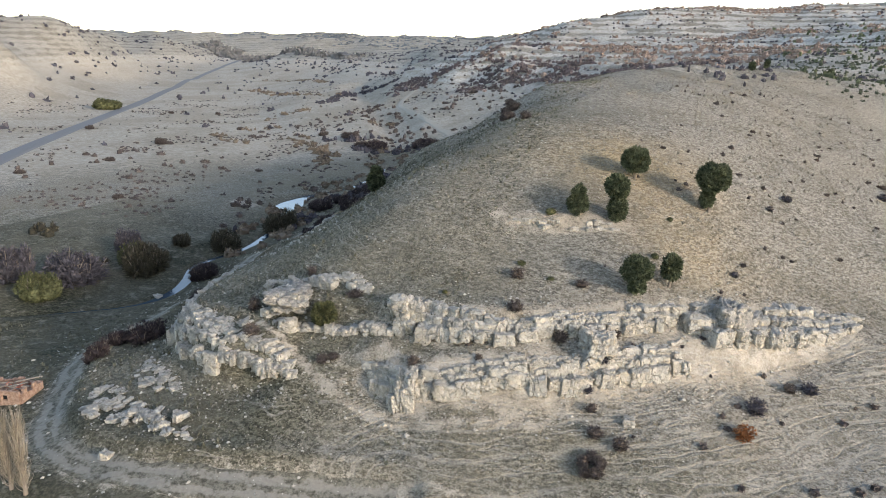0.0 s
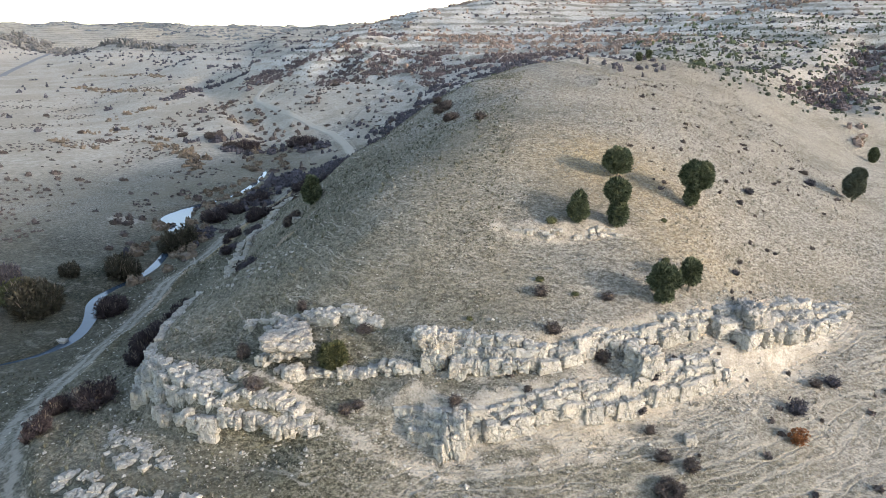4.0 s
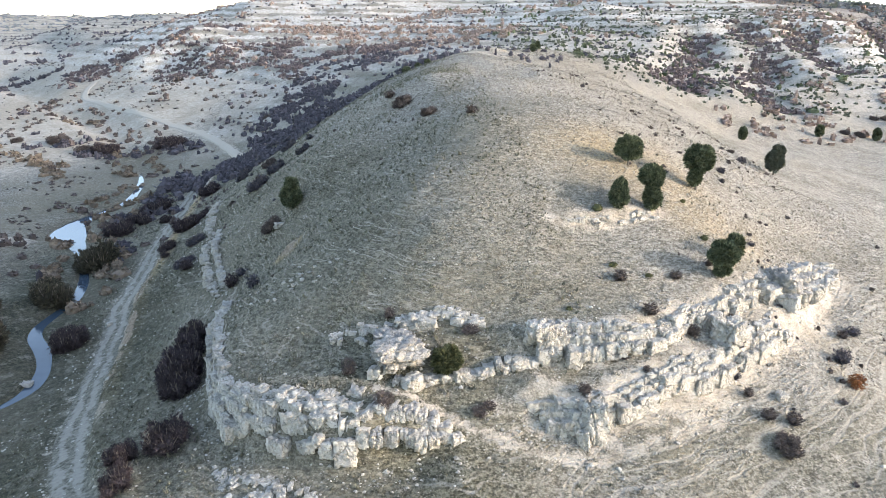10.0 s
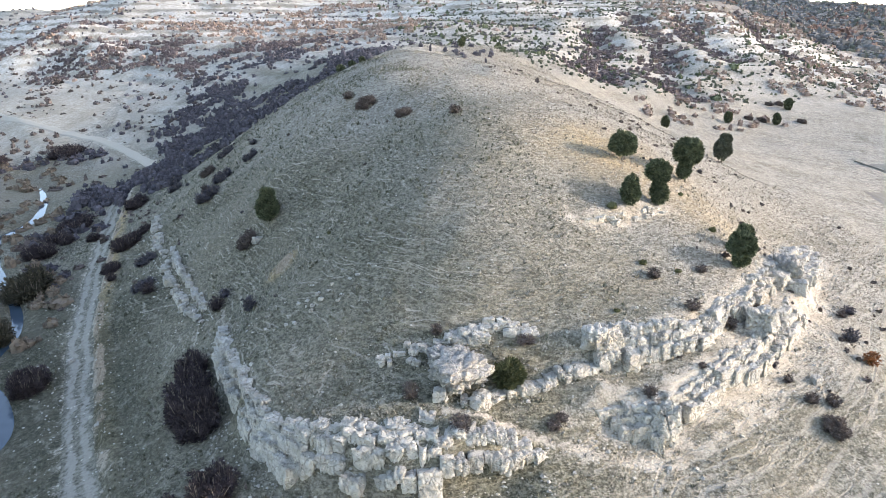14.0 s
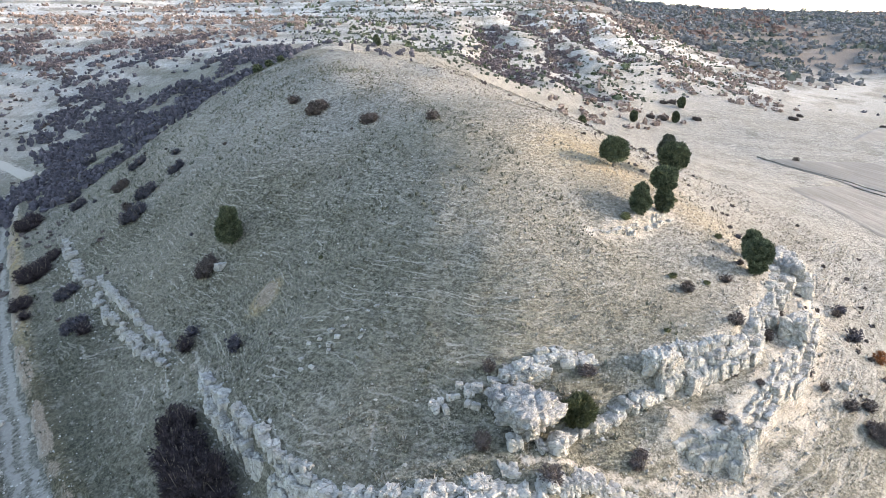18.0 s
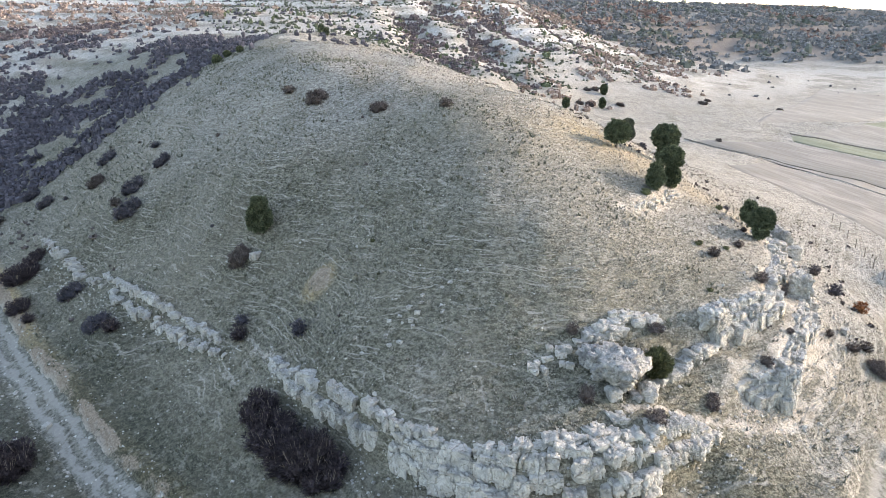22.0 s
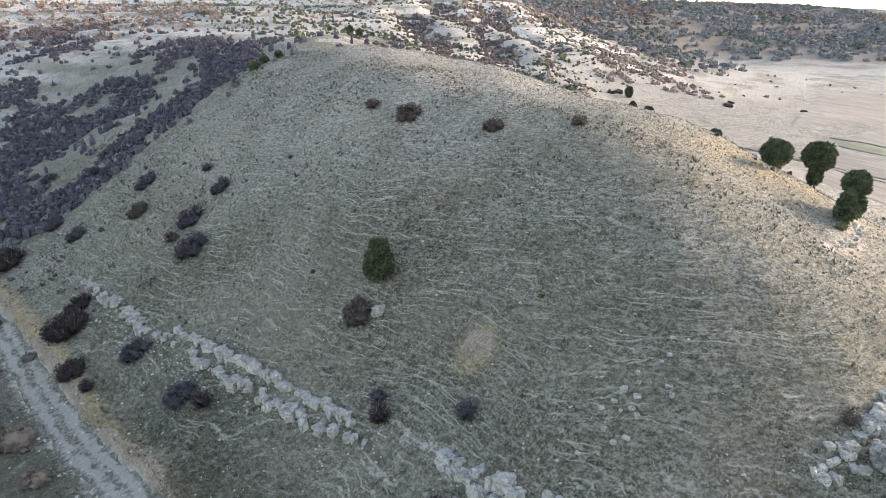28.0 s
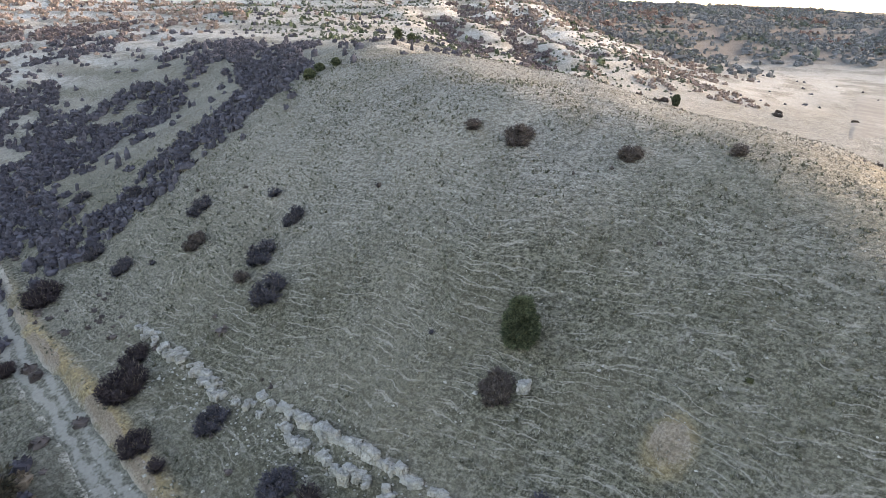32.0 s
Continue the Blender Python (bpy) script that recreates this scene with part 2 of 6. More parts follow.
def leaf_material(name, dark, light, rough=0.85):
    k = Nodes(name, rough, 0.15)
    c = k.mix(k.island(), dark, light)
    c = k.mix(k.ramp(k.noise(1.3, 3), 0.35, 0.7, 0.0, 0.6), c, tuple(0.55 * v for v in dark))
    c = k.mix(k.math("MULTIPLY", k.object_random(), 0.22), c, tuple(0.5 * (u + v) * 1.1 for u, v in zip(dark, light)))
    k.b.inputs["Subsurface Weight"].default_value = 0.0
    return k.colour(c)


def bark_material(name, dark, light):
    k = Nodes(name, 0.9, 0.1)
    n = k.noise(9, 5, 0.7, stretch=(1, 1, 0.2))
    k.bump(n, 0.6, 0.04)
    return k.colour(k.mix(n, dark, light))


def soil_road_material():
    k = Nodes("rutted_dirt_track", 0.95, 0.1)
    n, m = k.noise(2.6, 6, 0.7), k.noise(0.4, 4, 0.6)
    a = k.math("ABSOLUTE", k.attr("across"))
    a = k.math("ABSOLUTE", k.math("ADD", k.attr("across"), k.math("MULTIPLY", k.math("SUBTRACT", k.noise(0.2, 4, 0.65), 0.5), 1.5)))
    rut = k.math("MULTIPLY", k.ramp(a, 0.08, 0.34, 0.42, 1.0), k.ramp(a, 0.45, 1.0, 1.0, 0.0))
    rut = k.ramp(k.math("ADD", rut, k.math("MULTIPLY", k.math("SUBTRACT", k.math("ADD", k.math("MULTIPLY", m, 0.5), k.math("MULTIPLY", k.noise(1.3, 4, 0.65), 0.5)), 0.5), 3.4)), 0.3, 1.0)
    grass = k.mix(k.ramp(n, 0.3, 0.7), (0.06, 0.056, 0.042), (0.23, 0.213, 0.168))
    c = k.mix(rut, grass, k.mix(n, (0.17, 0.158, 0.13), (0.33, 0.307, 0.258)))
    c = k.mix(k.ramp(k.cells(3.2), 0.04, 0.1, 0.5, 0.0), c, (0.62, 0.59, 0.53))
    k.bump(k.math("ADD", n, k.math("MULTIPLY", rut, -0.4)), 0.7, 0.12)
    return k.colour(c)


def path_material():
    k = Nodes("trodden_pale_soil", 0.95, 0.1)
    n = k.noise(3, 5, 0.7)
    k.bump(n, 0.5, 0.08)
    return k.colour(k.mix(n, (0.28, 0.25, 0.20), (0.46, 0.415, 0.34)))


def asphalt_material():
    k = Nodes("worn_asphalt", 0.85, 0.3)
    n = k.noise(1.2, 5, 0.7)
    k.bump(k.noise(40, 2), 0.3, 0.01)
    return k.colour(k.mix(n, (0.12, 0.118, 0.116), (0.19, 0.187, 0.184)))


def water_material():
    k = Nodes("still_stream_water", 0.06, 0.5)
    k.b.inputs["IOR"].default_value = 1.33
    k.bump(k.noise(1.5, 3), 0.04, 0.02)
    return k.colour(k.mix(k.noise(0.2, 3), (0.03, 0.048, 0.068), (0.06, 0.085, 0.11)))


def field_material(name, a, b, turn):
    k = Nodes(name, 0.95, 0.1)
    m = k.t.nodes.new("ShaderNodeMapping")
    m.inputs["Rotation"].default_value = (0, 0, radians(turn))
    k.t.links.new(k.pos, m.inputs["Vector"])
    v = m.outputs["Vector"]
    f = k.noise(1.0, 3, 0.6, vec=v, stretch=(0.02, 0.9, 1))
    strip = k.noise(1.0, 2, 0.5, vec=v, stretch=(0.004, 0.11, 1))
    g = k.noise(0.05, 5, 0.6)
    c = k.mix(k.ramp(f, 0.36, 0.64), a, b)
    c = k.mix(k.ramp(strip, 0.40, 0.60, 0.0, 0.45), c, tuple(0.72 * q for q in a))
    c = k.mix(k.ramp(g, 0.35, 0.7, 0.0, 0.5), c, tuple(0.82 * q for q in a))
    c = k.mix(k.ramp(k.noise(2.2, 5, 0.7), 0.5, 0.7, 0.0, 0.4), c, tuple(0.6 * q for q in a))
    k.bump(k.math("ADD", f, k.noise(2.2, 4, 0.7)), 0.6, 0.2)
    return k.colour(c)


def plain_material(name, a, b, scale=6.0, rough=0.9):
    k = Nodes(name, rough, 0.2)
    n = k.noise(scale, 5, 0.65)
    k.bump(n, 0.4, 0.03)
    return k.colour(k.mix(k.ramp(n, 0.3, 0.7), a, b))


M_GROUND, M_ROCK, M_LICHEN, M_TRACK, M_PATH = ground_material(), rock_material("pale_limestone", 0.0), rock_material("lichened_limestone", 1.0), soil_road_material(), path_material()
M_ASPHALT, M_WATER = asphalt_material(), water_material()
M_JUNIPER = leaf_material("juniper_green", (0.030, 0.042, 0.022), (0.195, 0.215, 0.125))
M_YELLOWGREEN = leaf_material("yellow_green_foliage", (0.05, 0.058, 0.026), (0.165, 0.165, 0.08))
M_GREY = leaf_material("bare_grey_twigs", (0.046, 0.043, 0.052), (0.142, 0.132, 0.146))
M_BROWN = leaf_material("withered_brown_leaves", (0.066, 0.054, 0.050), (0.175, 0.142, 0.124))
M_OLIVE = leaf_material("dull_olive_willow", (0.036, 0.033, 0.024), (0.11, 0.098, 0.066))
M_VIOLET = leaf_material("violet_brown_twigs", (0.085, 0.068, 0.068), (0.215, 0.172, 0.165))
M_THORN = leaf_material("blackish_thorn_twigs", (0.030, 0.024, 0.026), (0.095, 0.074, 0.076))
M_GREYGREEN = leaf_material("grey_green_foliage", (0.05, 0.058, 0.04), (0.17, 0.18, 0.13))
M_RUST = leaf_material("rust_red_leaves", (0.14, 0.055, 0.022), (0.36, 0.15, 0.06))
M_OAK = leaf_material("autumn_oak_leaves", (0.20, 0.145, 0.118), (0.40, 0.31, 0.255))
# far oaks: narrow greyed range with distance haze mixed into the colour
M_HAZEWOOD = leaf_material("hazed_oak_wood", (0.135, 0.135, 0.132), (0.215, 0.208, 0.200))
M_RUSSET = leaf_material("russet_oak_leaves", (0.15, 0.10, 0.082), (0.27, 0.185, 0.15))
# farthest wood: the blue is aerial haze put into the leaf colour
M_FARHAZEWOOD = leaf_material("far_hazed_wood", (0.12, 0.135, 0.15), (0.19, 0.205, 0.22))
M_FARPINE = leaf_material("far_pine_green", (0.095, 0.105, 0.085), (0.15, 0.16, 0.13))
M_STRAW = leaf_material("dry_grass_blades", (0.17, 0.155, 0.121), (0.41, 0.378, 0.315))
M_REED = leaf_material("dry_reeds", (0.12, 0.094, 0.07), (0.26, 0.205, 0.152))
M_POPLAR = leaf_material("bare_poplar_twigs", (0.22, 0.19, 0.145), (0.46, 0.405, 0.325))
M_BARK = bark_material("juniper_bark", (0.10, 0.08, 0.06), (0.30, 0.26, 0.22))
M_BRICK = plain_material("weathered_brick", (0.22, 0.13, 0.09), (0.39, 0.27, 0.20), 3.0)
M_TILE = plain_material("red_roof_tile", (0.30, 0.10, 0.07), (0.45, 0.19, 0.13), 2.0)
M_DARK = plain_material("dark_opening", (0.01, 0.01, 0.01), (0.02, 0.02, 0.02))
M_WALLPAINT = plain_material("pale_render", (0.50, 0.47, 0.42), (0.62, 0.59, 0.54), 2.0)
M_WOODPOST = plain_material("grey_post_wood", (0.14, 0.12, 0.10), (0.28, 0.25, 0.21), 8.0)

# ---- landform: heights of the hill's crest, slopes, foot and of the country round it ----
CREST = [(-0.4, 63.8, 25.3), (17.9, 66.3, 25.9), (-2.7, 78, 29.5), (6.6, 93, 35.4), (-3.4, 95, 30.7), (-0.3, 114.6, 35.0),
         (-8.6, 115, 30.8), (11.2, 180.5, 38.2), (27, 163, 40.5), (46, 200, 43.5), (40.2, 95, 30), (32.5, 77.7, 27.6),
         (23.9, 70.2, 27.0), (28.8, 66.9, 24.6), (27.7, 60.3, 22.0), (16.6, 59.3, 23.0), (14.9, 52.6, 20.2), (17, 130, 39.5),
         (-13, 106, 29.0), (2, 120, 38.6), (10, 134, 40.2), (16, 152, 42.5), (12, 178, 40.0), (24, 178, 43.6), (36, 196, 42.6), (27, 130, 39.7),
         (27, 112, 36.6), (27, 95, 34.9), (-12, 143, 30.4), (-10, 184, 29.6), (36, 102, 32.8)]
WEST_SLOPE = [(-9.2, 68.3, 23.3), (-13.8, 69.4, 21.2), (-14.3, 61.7, 19.0), (-20.2, 64.5, 16.4), (-16.6, 82.9, 20.6), (-18, 95.7, 22.2),
              (-26.3, 87.3, 14.1), (-22.4, 130.5, 22.2), (-17, 140.6, 26.3), (-18.6, 132.8, 24.5), (-32, 126.8, 15.5), (-33.1, 165.1, 15.3),
              (-24.2, 64.9, 13.2), (-16.5, 49.3, 14.8), (-10.5, 51.6, 17.3), (1.6, 49.2, 16.6),
              (-25.0, 88.5, 15.7), (-27.8, 98, 15.2), (-29.8, 111.5, 15.8), (-18.8, 94.8, 20.6), (-33.0, 124, 14.6)]
FOOT = [(-35.3, 89.5, 9.6), (-37.3, 81.4, 8.3), (-35.2, 68.2, 8.0), (-41.2, 130.3, 10.4), (-45.9, 151.5, 8.9), (22.7, 44.8, 12.0),
        (30.8, 52.4, 15.2), (47.2, 61.3, 14.6), (27.9, 45.6, 12.0), (35.3, 50.5, 13.7), (39, 55, 13.9), (38, 68, 20.4), (10.3, 45.0, 13.6), (-48.4, 79, 5.0),
        (-57.7, 125, 5.2), (-63, 142, 5.0), (-68, 206, 6.5), (-40, 216, 11.6), (-28, 40, 8.5), (0, 25, 8.5), (33, -6, 8.5), (-60, 30, 6.8), (-76, 74, 7.2), (-64, 92, 7.0)]
VALLEY = [(-75, 139, 6.9), (-90, 133, 7.4), (-162, 238, 6.8), (-141, 282, 9.0), (-1.6, 230, 24.8), (12.5, 248, 36.5), (-3, 339, 41),
          (141, 185, 19), (122, 183, 20), (96, 196, 30), (91, 169, 21.5), (63, 110, 23.4), (-75, 280, 13.6), (-140, 390, 17), (-75, 430, 48), (-200, 500, 28)]
COUNTRY = [(-376, 315, 61), (-520, 500, 64), (-604, 630, 71), (-833, 964, 64), (-300, 240, 14), (-660, 640, 34), (-1517, 2081, 91),
           (-987, 1597, 92), (-735, 1282, 30), (-945, 2403, 116), (-332, 1137, 76), (-334, 705, 31), (-81, 542, 70), (-34, 590, 87),
           (-155, 136, 8), (-274, 295, 8), (-545, 684, 11), (-371, 382, 9), (-455, 530, 9.5), (-330, 335, 10), (-420, 700, 12)]
EAST = [(27, 491, 60), (159, 339, 57), (231, 335, 60), (663, 725, 76), (795, 562, 72), (872, 421, 55), (505, 366, 16), (276, 290, 28),
        (311, 370, 46), (230, 142, 13), (75, 66, 14), (279, 220, 14), (277, 403, 66), (531, 581, 74), (600, 100, 12), (300, -200, 12),
        (-300, -300, 6), (0, -400, 12), (1500, 1500, 110), (2500, 0, 60), (300, 900, 120), (-1500, 0, 90), (0, 3500, 125)]
_C = np.array(CREST + WEST_SLOPE + FOOT + VALLEY + COUNTRY + EAST, float)
SOFT = 5.0


def _phi(dx, dy):
    return np.sqrt(dx * dx + dy * dy + SOFT * SOFT)


def _weights():
    n = len(_C)
    a = np.zeros((n + 1, n + 1))
    a[:n, :n] = _phi(_C[:, None, 0] - _C[None, :, 0], _C[:, None, 1] - _C[None, :, 1]) - np.eye(n) * 0.6
    a[:n, n] = a[n, :n] = 1
    return np.linalg.solve(a, np.append(_C[:, 2], 0))


_W = _weights()


def broad(x, y):
    """The smooth lie of the land."""
    x, y = np.asarray(x, float), np.asarray(y, float)
    z = np.full(x.shape, _W[-1])
    for (cx, cy, _), w in zip(_C, _W):
        z = z + w * _phi(x - cx, y - cy)
    return z


# feature lines of the land (x, y) or (x, y, z)
STREAM = [(-90, 52, 4.4), (-70, 58, 4.5), (-62, 62.5, 4.6), (-55, 68, 4.7), (-48, 74, 4.8), (-47, 80.5, 4.9), (-49.5, 88, 5.0), (-54.2, 95, 5.1), (-53.5, 103, 5.1),
          (-52.8, 109, 5.2), (-55, 119, 5.2), (-60.5, 134, 5.2), (-67, 147, 5.2), (-71, 158, 5.3), (-66, 172, 5.7), (-64.5, 182, 6.0),
          (-68.5, 205, 6.3), (-78, 235, 6.9), (-105, 290, 8.4), (-160, 375, 11.0), (-250, 520, 15.0)]
for _ in range(3):
    STREAM = STREAM[:1] + [tuple(u * a + (1 - u) * b for a, b in zip(p, q)) for p, q in zip(STREAM, STREAM[1:]) for u in (0.75, 0.25)] + STREAM[-1:]
LOWER_BROW = [(-24.6, 77.2), (-23.7, 68.6), (-22.8, 62.3), (-21.3, 56.0), (-18.6, 51.0), (-15.2, 47.9), (-11.8, 46.2), (-8.0, 45.3), (-4.2, 45.9), (-1.2, 46.4)]
SOUTH_BROW = [(2.6, 47.4), (6.2, 48.1), (8.4, 47.4), (10.2, 46.6), (12.4, 47.8), (16.0, 48.8), (19.6, 49.6), (23.6, 51.2), (27.8, 53.9), (33.4, 57.6), (38.8, 61.6), (43.0, 66.0), (47.4, 69.4)]
UPPER_BROW = [(-7.8, 52.4), (-4.4, 52.3), (0.4, 52.6), (4.2, 52.7), (8.0, 52.4), (11.2, 51.9), (16.0, 52.5), (22.5, 55.4), (29.0, 58.8), (36.8, 64.8), (45.4, 70.8)]
WEST_WALL = [(-36.6, 128.0), (-34.2, 118.0), (-32.0, 107.0), (-30.0, 98.0), (-27.6, 90.0), (-25.6, 84.6)]
TREE_LEDGE = [(12.0, 67.2), (15.4, 67.4), (18.0, 68.0), (21.5, 69.2), (25.4, 70.2)]
TIP_TOP = [(-21.4, 60.5), (-20.6, 57.0), (-19.3, 54.2), (-16.2, 51.6), (-13.4, 50.2), (-11.6, 49.8), (-9.6, 50.1), (-8.2, 49.6)]
TIP_FOOT = [(-22.9, 59.8), (-21.8, 56.0), (-20.0, 51.6), (-17.4, 48.2), (-14.5, 46.8), (-11.4, 45.4), (-8.7, 44.9), (-7.5, 45.2)]
EDGE_TOP = [(-23.7, 78.6), (-23.2, 71.4), (-22.3, 66.8), (-21.8, 63.4), (-21.2, 59.6)]
EDGE_FOOT = [(-24.6, 77.8), (-24.9, 71.6), (-24.1, 67.0), (-23.5, 63.4), (-22.8, 59.4)]
TONGUE_TOP = [(-8.6, 48.4), (-6.4, 48.1), (-3.6, 47.4), (-0.8, 46.9)]
TONGUE_FOOT = [(-7.6, 45.5), (-6.2, 45.6), (-3.2, 45.1), (-0.6, 45.9)]
SOUTH_TOP = [(4.6, 48.6), (8.8, 48.4), (12.2, 48.4), (15.4, 49.3), (17.5, 50.4), (21.5, 52.0), (24.2, 53.8), (29.2, 56.5), (32.5, 59.2)]
SOUTH_FOOT = [(4.8, 47.2), (8.6, 46.0), (11.2, 46.7), (12.8, 47.5), (15.4, 48.2), (18.3, 49.2), (21.4, 49.9), (24.6, 51.3), (29.6, 54.5), (33.2, 56.9)]
UPPER_TOP = [(6.2, 54.0), (8.4, 54.4), (11.7, 53.6), (15.2, 53.3), (17.0, 53.2), (20.3, 54.9), (22.8, 56.5), (26.6, 58.0), (29.6, 60.6), (32.0, 62.6)]
UPPER_FOOT = [(6.4, 51.4), (8.2, 51.2), (10.5, 50.9), (13.5, 50.7), (16.2, 51.3), (18.7, 52.9), (20.8, 54.0), (23.0, 55.4), (26.4, 56.5), (29.2, 58.2), (31.7, 59.2)]
MEET_TOP = [(31.6, 62.6), (34.4, 64.9), (38.0, 68.4), (42.0, 70.6), (46.0, 72.2), (49.0, 74.4)]
MEET_FOOT = [(32.4, 58.6), (36.0, 59.8), (38.8, 62.8), (43.2, 66.2), (46.6, 69.2), (49.6, 72.4)]
WALL_UPPER = [(-31.4, 116.0), (-30.7, 112.6), (-29.9, 107.0), (-29.5, 101.1), (-28.4, 98.0), (-27.3, 94.3), (-26.5, 90.1), (-25.6, 86.6), (-24.9, 84.6)]
WALL_LOWER = [(-32.0, 111.4), (-32.0, 106.2), (-31.5, 103.0), (-30.6, 99.2), (-29.5, 95.4), (-29.0, 93.2), (-28.4, 90.2), (-27.0, 87.2), (-26.2, 85.2)]
WALL_NORTH = [(-35.4, 139.0), (-35.0, 132.2), (-34.2, 123.0), (-33.4, 117.2), (-32.0, 112.6)]
LEDGE_TOP = [(-22.6, 43.2), (-19.3, 42.3), (-15.1, 41.2), (-12.4, 40.3), (-8.9, 39.1), (-6.8, 38.4)]
LEDGE_FOOT = [(-20.4, 38.8), (-16.4, 36.8), (-13.0, 36.2), (-11.0, 36.8), (-8.0, 36.2), (-5.2, 36.0)]
SCREE_TOP = [(-21.9, 49.6), (-18.5, 47.1), (-14.8, 45.5), (-11.8, 44.0)]
SCREE_FOOT = [(-19.2, 44.8), (-15.4, 42.2), (-12.2, 41.2), (-9.6, 40.8)]
TRACK = [(13, 37.9), (5.2, 35.8), (-3.3, 33.5), (-10, 32.4), (-16.7, 33.2), (-22.4, 36.4), (-27.4, 42.6), (-33.0, 51.0), (-36.3, 60.0), (-38.3, 70.5), (-40.2, 82.0), (-42.0, 94.5),
         (-43.6, 108), (-44.4, 120), (-45.0, 135), (-46.5, 152), (-46.5, 170), (-46.0, 190), (-45.0, 206), (-43.0, 217)]
UP_ROAD = [(-43.0, 217), (-52, 240), (-66, 265), (-85, 292), (-105, 320), (-130, 358), (-146, 388), (-150, 410), (-146, 430)]
EAST_TRACK = [(13, 37.9), (20, 39.4), (27.1, 42.0), (32.6, 44.4), (37.6, 47.5), (42.9, 52.4), (48, 57.0), (54, 60.5), (66, 66)]
WALL_PATH = [(-35.0, 126), (-32.0, 115), (-30.4, 107.0), (-29.0, 100.0), (-27.2, 93.0), (-25.4, 86.5), (-24.6, 82.5), (-23.2, 78.0)]
BENCH_PATH = [(-7.2, 49.6), (-5.6, 49.0), (-2.4, 47.9), (0.6, 46.4), (4.0, 45.0), (9.9, 44.0), (15.6, 45.6), (22.0, 47.2)]
ASPHALT = [(-60, 10, 8.5), (-120, 78, 8.2), (-180.8, 155.4, 8), (-222, 213, 8), (-277, 296, 8.5), (-358, 416, 9.5), (-455, 556, 10.2), (-545, 684, 11), (-698, 946, 20), (-854, 1203, 28)]


# gullies of the chalk slope and scrub belts of the far side
EAST_GULLIES = [[(180, 335), (173, 318), (158, 272), (122, 226), (122, 210)], [(205, 325), (192, 307), (182, 276), (176, 255)], [(275, 385), (267, 371), (245, 312), (232, 285)],
                [(150, 320), (128, 270), (100, 225), (88, 205)]]
SPURS = [([(-88.4, 468.3), (-102.4, 441), (-124.3, 432), (-144.9, 422.1)], 9.0), ([(-75.8, 426), (-85.3, 406.7), (-100.7, 404.1)], 7.0)]
FAR_BELTS = [[(-149, 442), (-122, 445), (-100, 466)], [(-94, 405), (-75, 398), (-55, 392)], [(-19, 338), (-3, 349), (10, 335)]]
BELT_HILL = [(-33.5, 170), (-25.8, 170), (-18.8, 174), (-11, 173.5), (-1.4, 178), (10, 194), (22, 224), (35, 234)]
BELT_FOOT = [(-44, 176), (-38.4, 185), (-33, 204), (-31.5, 218), (-28, 248), (-22, 264)]
BELT_BACK = [(-34, 226), (-23, 230), (-11, 239), (3, 238), (15, 239), (24, 262)]
BELT_HIGH = [(-30, 250), (-22, 275), (-19, 296), (-10, 318), (3, 319)]


def lattice(ix, iy, seed):
    h = (ix.astype(np.int64) * 374761393 + iy.astype(np.int64) * 668265263 + seed * 974634541) & 0x7FFFFFFF
    h = ((h ^ (h >> 13)) * 1274126177) & 0x7FFFFFFF
    return ((h ^ (h >> 16)) & 0xFFFF) / 65535.0


def rough(x, y, size, seed=0):
    """Smooth value noise, 0 to 1, with cells of that size."""
    x, y = np.asarray(x, float) / size, np.asarray(y, float) / size
    ix, iy = np.floor(x), np.floor(y)
    fx, fy = x - ix, y - iy
    fx, fy = fx * fx * (3 - 2 * fx), fy * fy * (3 - 2 * fy)
    a, b = lattice(ix, iy, seed), lattice(ix + 1, iy, seed)
    c, d = lattice(ix, iy + 1, seed), lattice(ix + 1, iy + 1, seed)
    return (a + (b - a) * fx) * (1 - fy) + (c + (d - c) * fx) * fy


def fbm(x, y, size, seed=0, octaves=3):
    z, amp = 0, 0
    for k in range(octaves):
        z = z + rough(x, y, size / 2 ** k, seed + k * 7) * 0.5 ** k
        amp += 0.5 ** k
    return z / amp


def smooth(a, b, v):
    t = np.clip((v - a) / (b - a), 0, 1)
    return t * t * (3 - 2 * t)


def along(line, x, y):
    """Distance to a line, signed (positive on its left), how far along it the foot lies, and the line's third value there."""
    x, y = np.asarray(x, float), np.asarray(y, float)
    best, sgn = np.full(x.shape, 1e9), np.ones(x.shape)
    pos, val = np.zeros(x.shape), np.zeros(x.shape)
    run = 0.0
    for p, q in zip(line, line[1:]):
        dx, dy = q[0] - p[0], q[1] - p[1]
        ln = math.hypot(dx, dy)
        u = np.clip(((x - p[0]) * dx + (y - p[1]) * dy) / ln ** 2, 0, 1)
        d = np.hypot(x - p[0] - u * dx, y - p[1] - u * dy)
        near = d < best
        best = np.where(near, d, best)
        sgn = np.where(near, np.sign(dx * (y - p[1]) - dy * (x - p[0])), sgn)
        pos = np.where(near, run + u * ln, pos)
        if len(p) > 2:
            val = np.where(near, p[2] + (q[2] - p[2]) * u, val)
        run += ln
    return best, sgn, pos, val, run


def step(line, x, y, rise, width=5.0, edge=0.5, ends=4.0):
    d, s, pos, _, run = along(line, x, y)
    fade = smooth(0, ends, pos) * smooth(0, ends, run - pos)
    side = s * d + (fbm(x, y, 2.2, 5) - 0.5) * 1.4
    return 0.5 * rise * np.tanh(side / edge) * np.exp(-(d / width) ** 2) * fade


